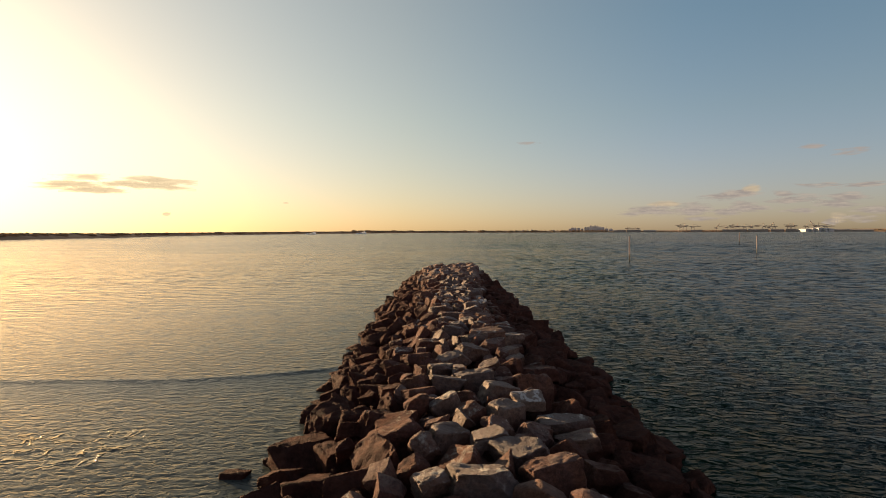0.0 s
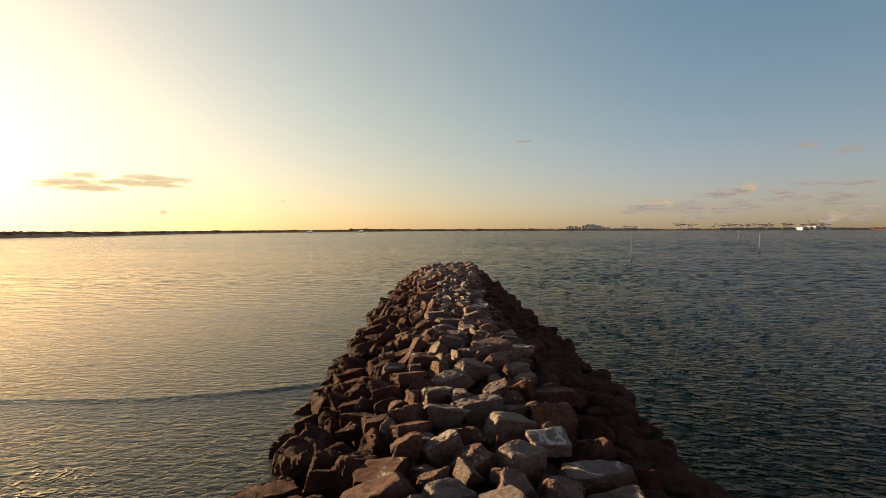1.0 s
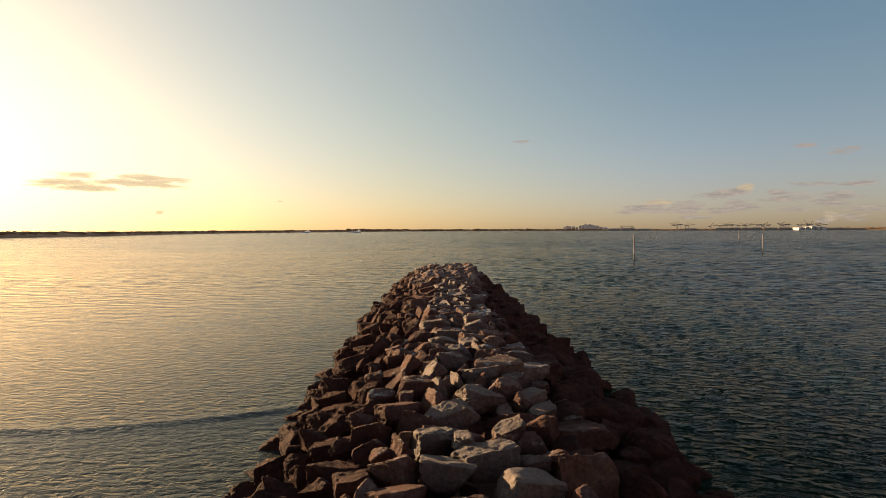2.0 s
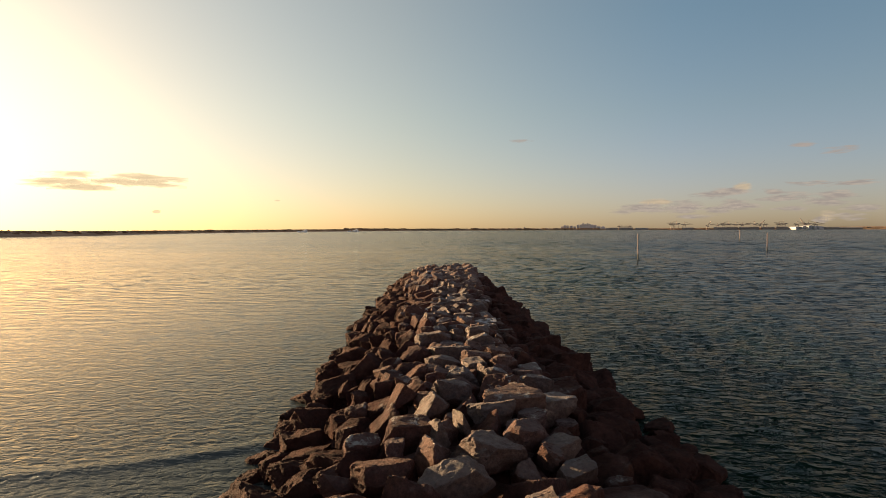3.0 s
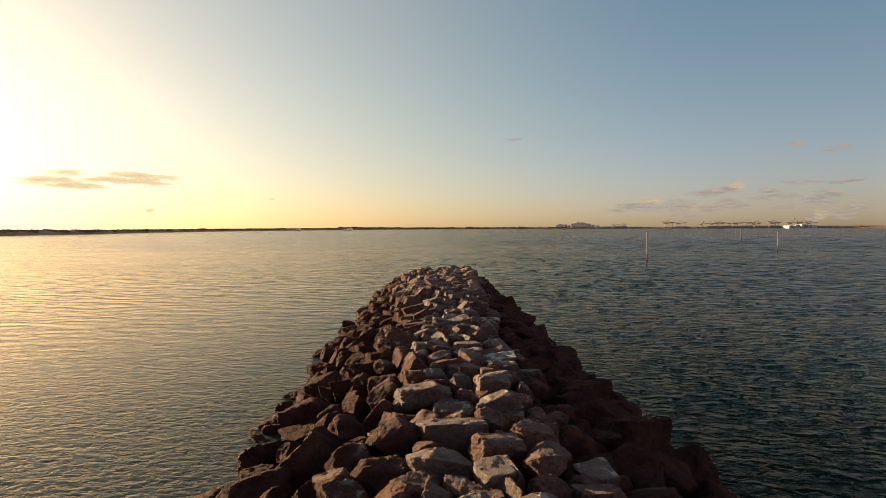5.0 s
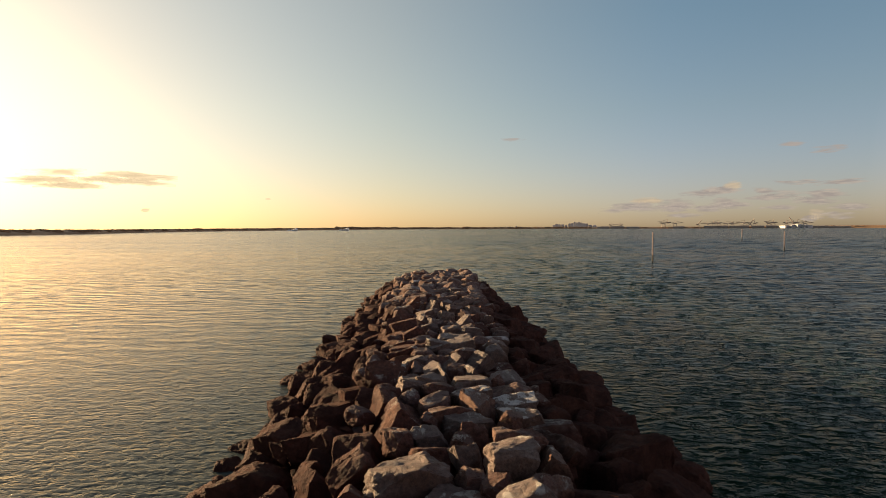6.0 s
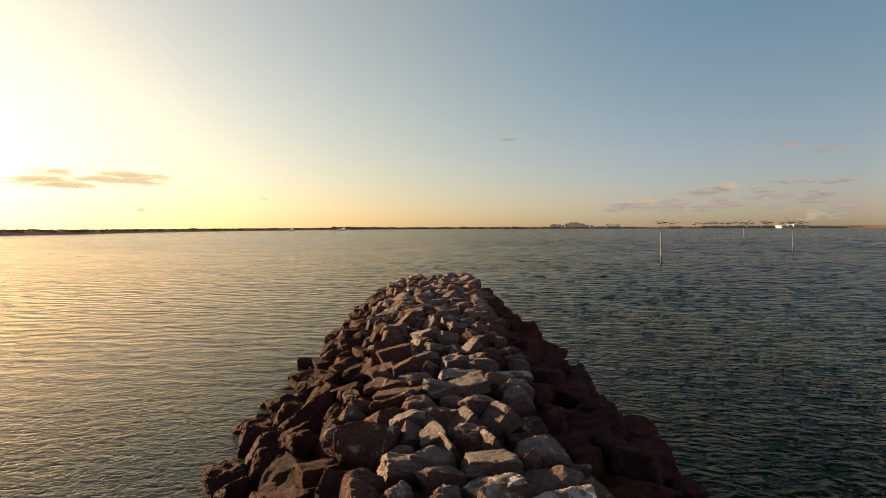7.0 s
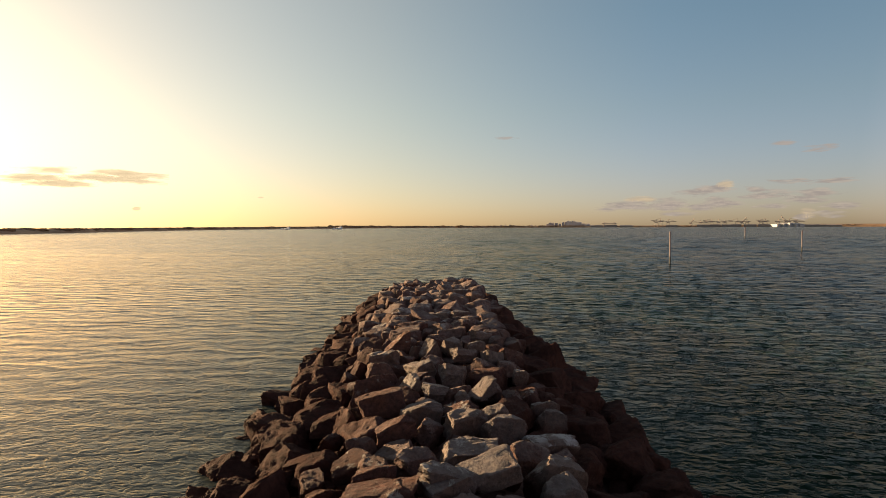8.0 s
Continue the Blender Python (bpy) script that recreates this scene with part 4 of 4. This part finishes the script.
rock_at(-0.44, 18.38, 1.29, 1.04, 0.68, 0.56, form=BLOCK, stone=PALE_LIT, turn=25, lean=-0)
rock_at(-0.42, 18.50, 1.22, 1.17, 0.77, 0.62, form=ROUND, stone=PALE_LIT, turn=10, lean=-14)
rock_at(0.84, 18.58, 1.48, 0.66, 0.43, 0.47, form=BLOCK, stone=PALE_LIT, turn=14, lean=-3)
rock_at(0.85, 18.71, 1.52, 0.70, 0.46, 0.37, form=BLOCK, stone=PALE_LIT, turn=26, lean=-5)
rock_at(-1.22, 18.88, 1.16, 0.76, 0.50, 0.46, form=BLOCK, stone=PALE_LIT, turn=26, lean=-40)
rock_at(-2.79, 18.94, 0.29, 1.02, 0.66, 0.54, form=ROUND, stone=ROCK, turn=10, lean=-5)
rock_at(0.30, 19.00, 1.31, 0.42, 0.42, 0.59, form=ROUND, stone=GREY, turn=10, lean=-20)
rock_at(-1.86, 19.02, 0.77, 0.72, 0.47, 0.42, form=WEDGE, stone=ROCK, turn=28, lean=-48)
rock_at(0.83, 19.33, 1.50, 0.42, 0.42, 0.30, form=ROUND, stone=ROCK, turn=10, lean=10)
rock_at(-0.23, 19.74, 1.26, 0.58, 0.42, 0.54, form=BLOCK, stone=GREY, turn=22, lean=-20)
rock_at(-0.89, 20.26, 1.16, 1.02, 0.67, 0.63, form=WEDGE, stone=PALE_LIT, turn=15, lean=-42)
rock_at(1.92, 20.28, 0.80, 0.98, 0.64, 0.76, form=ROUND, stone=GREY, turn=10, lean=18)
rock_at(0.29, 20.59, 1.16, 1.07, 0.70, 0.56, form=BLOCK, stone=GREY, turn=10, lean=-8)
rock_at(1.70, 20.75, 0.97, 1.12, 0.73, 0.59, form=ROUND, stone=GREY, turn=10, lean=5)
rock_at(1.25, 20.76, 1.20, 0.84, 0.55, 0.44, form=ROUND, stone=SPOTTED, turn=10, lean=4)
rock_at(0.05, 20.82, 1.15, 0.87, 0.57, 0.71, form=ROUND, stone=ROCK, turn=10, lean=-0)
rock_at(-0.25, 21.13, 1.27, 0.64, 0.42, 0.42, form=BLOCK, stone=ROCK, turn=26, lean=-15)
rock_at(-1.19, 21.41, 1.16, 0.87, 0.57, 0.51, form=WEDGE, stone=PALE_LIT, turn=28, lean=-45)
rock_at(1.22, 21.46, 1.24, 0.87, 0.50, 0.32, form=SLAB, stone=SPOTTED, turn=10, lean=-4)
rock_at(0.46, 21.76, 1.20, 0.76, 0.50, 0.58, form=BLOCK, stone=SPOTTED, turn=18, lean=-0)
rock_at(-1.15, 21.85, 1.14, 0.59, 0.42, 0.72, form=BLOCK, stone=PALE_LIT, turn=35, lean=-0)
rock_at(-0.21, 22.03, 1.34, 0.64, 0.42, 0.34, form=ROUND, stone=ROCK, turn=10, lean=8)
rock_at(-0.63, 22.31, 1.32, 0.73, 0.48, 0.39, form=BLOCK, stone=PALE_LIT, turn=18, lean=6)
rock_at(0.45, 22.35, 1.37, 0.78, 0.50, 0.29, form=SLAB, stone=PALE_LIT, turn=10, lean=-0)
rock_at(2.02, 22.40, 0.84, 0.46, 0.42, 0.55, form=ROUND, stone=ROCK, turn=10, lean=-0)
rock_at(-0.31, 22.43, 1.34, 0.77, 0.50, 0.41, form=ROUND, stone=PALE_LIT, turn=10, lean=-0)
rock_at(-0.14, 22.92, 1.31, 0.33, 0.42, 0.49, form=WEDGE, stone=PALE_LIT, turn=28, lean=-20)
rock_at(0.45, 22.96, 1.31, 0.38, 0.42, 0.44, form=WEDGE, stone=GREY, turn=28, lean=-25)
rock_at(1.23, 23.13, 1.12, 1.11, 0.73, 0.59, form=ROUND, stone=GREY, turn=10, lean=5)
rock_at(-0.32, 23.22, 1.43, 0.40, 0.50, 0.24, form=SLAB, stone=PALE_LIT, turn=10, lean=-15)
rock_at(0.08, 23.78, 1.40, 0.54, 0.42, 0.30, form=WEDGE, stone=GREY, turn=28, lean=-20)
rock_at(-0.71, 23.83, 1.36, 0.59, 0.42, 0.43, form=BLOCK, stone=GREY, turn=22, lean=-15)
rock_at(0.63, 24.07, 1.32, 0.74, 0.49, 0.39, form=WEDGE, stone=GREY, turn=28, lean=-30)
rock_at(-2.04, 24.23, 0.81, 0.89, 0.58, 0.62, form=WEDGE, stone=PALE_LIT, turn=28, lean=-45)
rock_at(0.37, 24.52, 1.39, 0.73, 0.47, 0.45, form=ROUND, stone=ROCK, turn=10, lean=-0)
rock_at(-0.57, 24.53, 1.39, 0.80, 0.53, 0.43, form=ROUND, stone=ROCK, turn=10, lean=8)
rock_at(-0.97, 24.97, 1.32, 1.02, 0.66, 0.54, form=ROUND, stone=ROCK, turn=10, lean=-6)
rock_at(-0.97, 25.02, 1.35, 0.93, 0.61, 0.49, form=ROUND, stone=GREY, turn=10, lean=-6)
rock_at(-2.13, 25.10, 0.75, 0.87, 0.57, 0.67, form=WEDGE, stone=PALE_LIT, turn=28, lean=-42)
rock_at(-0.23, 25.26, 1.48, 0.62, 0.42, 0.33, form=WEDGE, stone=GREY, turn=28, lean=15)
rock_at(-0.24, 25.33, 1.43, 0.70, 0.46, 0.48, form=BLOCK, stone=GREY, turn=20, lean=6)
rock_at(1.15, 25.36, 1.21, 0.74, 0.48, 0.62, form=ROUND, stone=GREY, turn=10, lean=-0)
rock_at(0.29, 25.56, 1.48, 0.80, 0.50, 0.30, form=SLAB, stone=PALE_LIT, turn=14, lean=-12)
rock_at(-1.12, 25.57, 1.41, 0.55, 0.42, 0.30, form=ROUND, stone=GREY, turn=10, lean=-10)
rock_at(-1.77, 25.62, 1.02, 0.50, 0.42, 0.49, form=ROUND, stone=ROCK, turn=10, lean=-10)
rock_at(-0.60, 25.85, 1.49, 0.56, 0.42, 0.30, form=BLOCK, stone=ROCK, turn=26, lean=-12)
rock_at(1.12, 25.90, 1.05, 0.77, 0.50, 1.00, form=ROUND, stone=PALE_LIT, turn=10, lean=-0)
rock_at(0.08, 26.11, 1.41, 0.90, 0.59, 0.47, form=BLOCK, stone=PALE_LIT, turn=18, lean=-6)
rock_at(-1.52, 26.26, 1.25, 0.58, 0.50, 0.24, form=SLAB, stone=ROCK, turn=10, lean=-16)
rock_at(-2.07, 26.80, 0.95, 0.88, 0.57, 0.46, form=ROUND, stone=RUST, turn=10, lean=-5)
rock_at(1.23, 26.80, 1.23, 0.81, 0.53, 0.46, form=BLOCK, stone=SPOTTED, turn=20, lean=-0)
rock_at(-1.04, 26.95, 1.44, 0.66, 0.43, 0.35, form=BLOCK, stone=PALE_LIT, turn=25, lean=-20)
rock_at(0.59, 27.10, 1.38, 0.66, 0.43, 0.53, form=ROUND, stone=GREY, turn=10, lean=-0)
rock_at(-2.30, 27.10, 0.83, 0.83, 0.54, 0.44, form=ROUND, stone=RUST, turn=10, lean=-14)
rock_at(0.01, 27.34, 1.41, 0.66, 0.43, 0.47, form=BLOCK, stone=PALE_LIT, turn=25, lean=-0)
rock_at(0.52, 27.63, 1.39, 0.58, 0.42, 0.50, form=ROUND, stone=PALE_LIT, turn=10, lean=-0)
rock_at(-0.64, 27.82, 1.33, 0.72, 0.47, 0.58, form=BLOCK, stone=GREY, turn=18, lean=-12)
rock_at(-1.98, 28.15, 1.02, 0.45, 0.42, 0.68, form=WEDGE, stone=RUST, turn=28, lean=-20)
rock_at(1.52, 28.23, 1.01, 0.54, 0.42, 0.69, form=ROUND, stone=GREY, turn=10, lean=-0)
rock_at(-1.39, 28.33, 1.41, 0.87, 0.57, 0.46, form=BLOCK, stone=PALE_LIT, turn=10, lean=-10)
rock_at(1.49, 28.66, 1.11, 0.56, 0.42, 0.55, form=ROUND, stone=SPOTTED, turn=10, lean=-0)
rock_at(-0.45, 28.94, 1.45, 0.52, 0.42, 0.30, form=ROUND, stone=GREY, turn=10, lean=5)
rock_at(0.44, 28.94, 1.49, 0.59, 0.42, 0.31, form=WEDGE, stone=GREY, turn=28, lean=-15)
rock_at(-0.96, 29.29, 1.42, 0.54, 0.42, 0.30, form=WEDGE, stone=PALE_LIT, turn=28, lean=-26)
rock_at(-0.12, 30.34, 1.37, 0.62, 0.42, 0.54, form=ROUND, stone=PALE_LIT, turn=10, lean=-0)
rock_at(-0.78, 30.58, 1.35, 0.71, 0.46, 0.55, form=ROUND, stone=PALE_LIT, turn=10, lean=-6)
rock_at(1.31, 30.61, 1.22, 0.36, 0.42, 0.45, form=ROUND, stone=SPOTTED, turn=10, lean=15)
rock_at(-1.74, 31.52, 1.16, 0.82, 0.53, 1.00, form=BLOCK, stone=SPOTTED, turn=10, lean=-0)
rock_at(-2.35, 31.68, 1.02, 0.66, 0.43, 0.43, form=WEDGE, stone=PALE_LIT, turn=28, lean=-40)
rock_at(0.83, 31.68, 1.29, 0.57, 0.42, 0.72, form=ROUND, stone=SPOTTED, turn=10, lean=-0)
rock_at(0.16, 31.84, 1.45, 0.68, 0.45, 0.36, form=ROUND, stone=PALE_LIT, turn=10, lean=-0)
rock_at(-2.29, 32.41, 1.04, 0.89, 0.58, 0.49, form=WEDGE, stone=PALE_LIT, turn=28, lean=-40)
rock_at(-0.69, 32.41, 1.41, 0.48, 0.42, 0.51, form=WEDGE, stone=PALE_LIT, turn=28, lean=-15)
rock_at(0.48, 32.59, 1.46, 0.48, 0.42, 0.33, form=ROUND, stone=SPOTTED, turn=10, lean=-0)
rock_at(-0.09, 32.83, 1.39, 0.62, 0.42, 0.50, form=ROUND, stone=PALE_LIT, turn=10, lean=-0)
rock_at(-1.52, 33.00, 1.43, 0.88, 0.58, 0.47, form=WEDGE, stone=PALE_LIT, turn=5, lean=-20)
rock_at(0.71, 34.14, 1.37, 0.67, 0.44, 0.52, form=ROUND, stone=SPOTTED, turn=10, lean=-0)
rock_at(-0.10, 34.32, 1.31, 0.88, 0.58, 0.66, form=ROUND, stone=ROCK, turn=10, lean=-0)
rock_at(-1.30, 35.24, 1.38, 0.97, 0.63, 0.51, form=BLOCK, stone=ROCK, turn=26, lean=-0)
rock_at(-2.31, 36.26, 1.12, 0.75, 0.49, 0.62, form=ROUND, stone=SPOTTED, turn=10, lean=-0)
rock_at(-0.58, 37.33, 1.35, 0.68, 0.44, 0.54, form=ROUND, stone=PALE_LIT, turn=10, lean=-0)
rock_at(0.17, 37.95, 1.38, 0.80, 0.53, 0.42, form=BLOCK, stone=PALE_LIT, turn=26, lean=-8)
rock_at(-1.53, 38.18, 1.27, 1.06, 0.69, 0.71, form=BLOCK, stone=SPOTTED, turn=26, lean=-0)
rock_at(-2.51, 39.66, 1.09, 0.64, 0.42, 0.60, form=BLOCK, stone=PALE_LIT, turn=26, lean=-15)
rock_at(-1.65, 41.37, 1.35, 1.00, 0.58, 0.49, form=SLAB, stone=SPOTTED, turn=10, lean=5)
rock_at(0.10, 44.32, 1.13, 1.53, 1.00, 1.00, form=ROUND, stone=SPOTTED, turn=10, lean=-0)
rock_at(-1.10, 47.03, 1.17, 0.95, 0.62, 0.91, form=ROUND, stone=SPOTTED, turn=10, lean=-0)
rock_at(-2.05, 47.08, 1.39, 0.80, 0.50, 0.43, form=SLAB, stone=PALE_LIT, turn=10, lean=-0)
rock_at(-2.91, 48.44, 0.93, 0.81, 0.53, 1.00, form=ROUND, stone=RUST, turn=10, lean=-0)
rock_at(-0.06, 49.60, 1.23, 1.04, 0.68, 0.77, form=BLOCK, stone=ROCK, turn=26, lean=-0)


# the boulders between and beside them
heaps = {"rubble": [[], [], 0], "weedy_rubble": [[], [], 0]}


def pour(x, y, z, w, l, h, small=False):
    """One boulder of the joined heaps."""
    heap = heaps["rubble" if mound(x, y) > 0.95 else "weedy_rubble"]
    pile = SMALL if small else CRUSTED if 3 < y < 30 and mound(x, y) > -0.3 else MID if 3 < y < 37 else FAR
    vs, fs = pile[dice.randrange(len(pile))]
    m = np.array(shape(w, l, h, x, y, z, dice.uniform(0, 360), dice.uniform(-22, 22), dice.uniform(-22, 22)))
    heap[0].append(vs @ m[:3, :3].T + m[:3, 3])
    heap[1].extend([[heap[2] + k for k in f] for f in fs])
    heap[2] += len(vs)


grid = {}


def free(x, y, r):
    for i in range(int(x - 2) - 1, int(x + 2) + 2):
        for j in range(int(y - 2) - 1, int(y + 2) + 2):
            for px, py, pw, pl in grid.get((i, j), ()):
                if ((x - px) / (0.40 * pw + r)) ** 2 + ((y - py) / (0.40 * pl + r)) ** 2 < 1:
                    return False
    return True


def keep(x, y, w, l):
    grid.setdefault((int(math.floor(x)), int(math.floor(y))), []).append((x, y, w, l))


for p in placed:
    keep(*p)
for big, tries in ((0.88, 5000), (0.68, 9000), (0.48, 14000)):
    for k in range(tries):
        y = dice.uniform(-12, END + 3.5)
        x = dice.uniform(edge_left(y) - 1.4, edge_right(y) + 1.4)
        z = mound(x, y)
        if z < -0.5:
            continue
        w = big * dice.uniform(0.8, 1.25) * (1.25 if 0.4 < z < 0.95 else 1.0)
        l, h = w * dice.uniform(0.7, 1.1), w * dice.uniform(0.6, 0.95)
        if z < -0.1:
            z -= 0.4
        if not free(x, y, 0.40 * w):
            continue
        keep(x, y, w, l)
        if singles < 300 and 1.5 < y < 34 and z > 0.75:
            lay(x, y, z - h * 0.28 + dice.uniform(-0.2, 0.04), w, l, h, dice.uniform(0, 360))
        else:
            pour(x, y, z - h * 0.15, w, l, h)
# small stones that fill the gaps
for k in range(1700):
    y = dice.uniform(-8, END + 2)
    x = dice.uniform(edge_left(y) - 0.6, edge_right(y) + 0.6)
    w = dice.uniform(0.22, 0.42)
    pour(x, y, mound(x, y) - 0.34 - 0.2 * dice.random(), w, w * dice.uniform(0.7, 1.2), w * dice.uniform(0.6, 0.9), True)
for name, material, label in (("rubble", RUBBLE, "brown quarried boulders of the far end"), ("weedy_rubble", WEEDY, "dark weed-covered boulders of the slopes")):
    me = bpy.data.meshes.new(name)
    me.from_pydata(np.concatenate(heaps[name][0]).tolist(), [], heaps[name][1])
    me.polygons.foreach_set("use_smooth", [True] * len(me.polygons))
    me.set_sharp_from_angle(angle=radians(40))
    me.materials.append(material)
    heap = new(name, me)
    heap.parent = breakwater
    tagged(heap, label, kind="stuff")
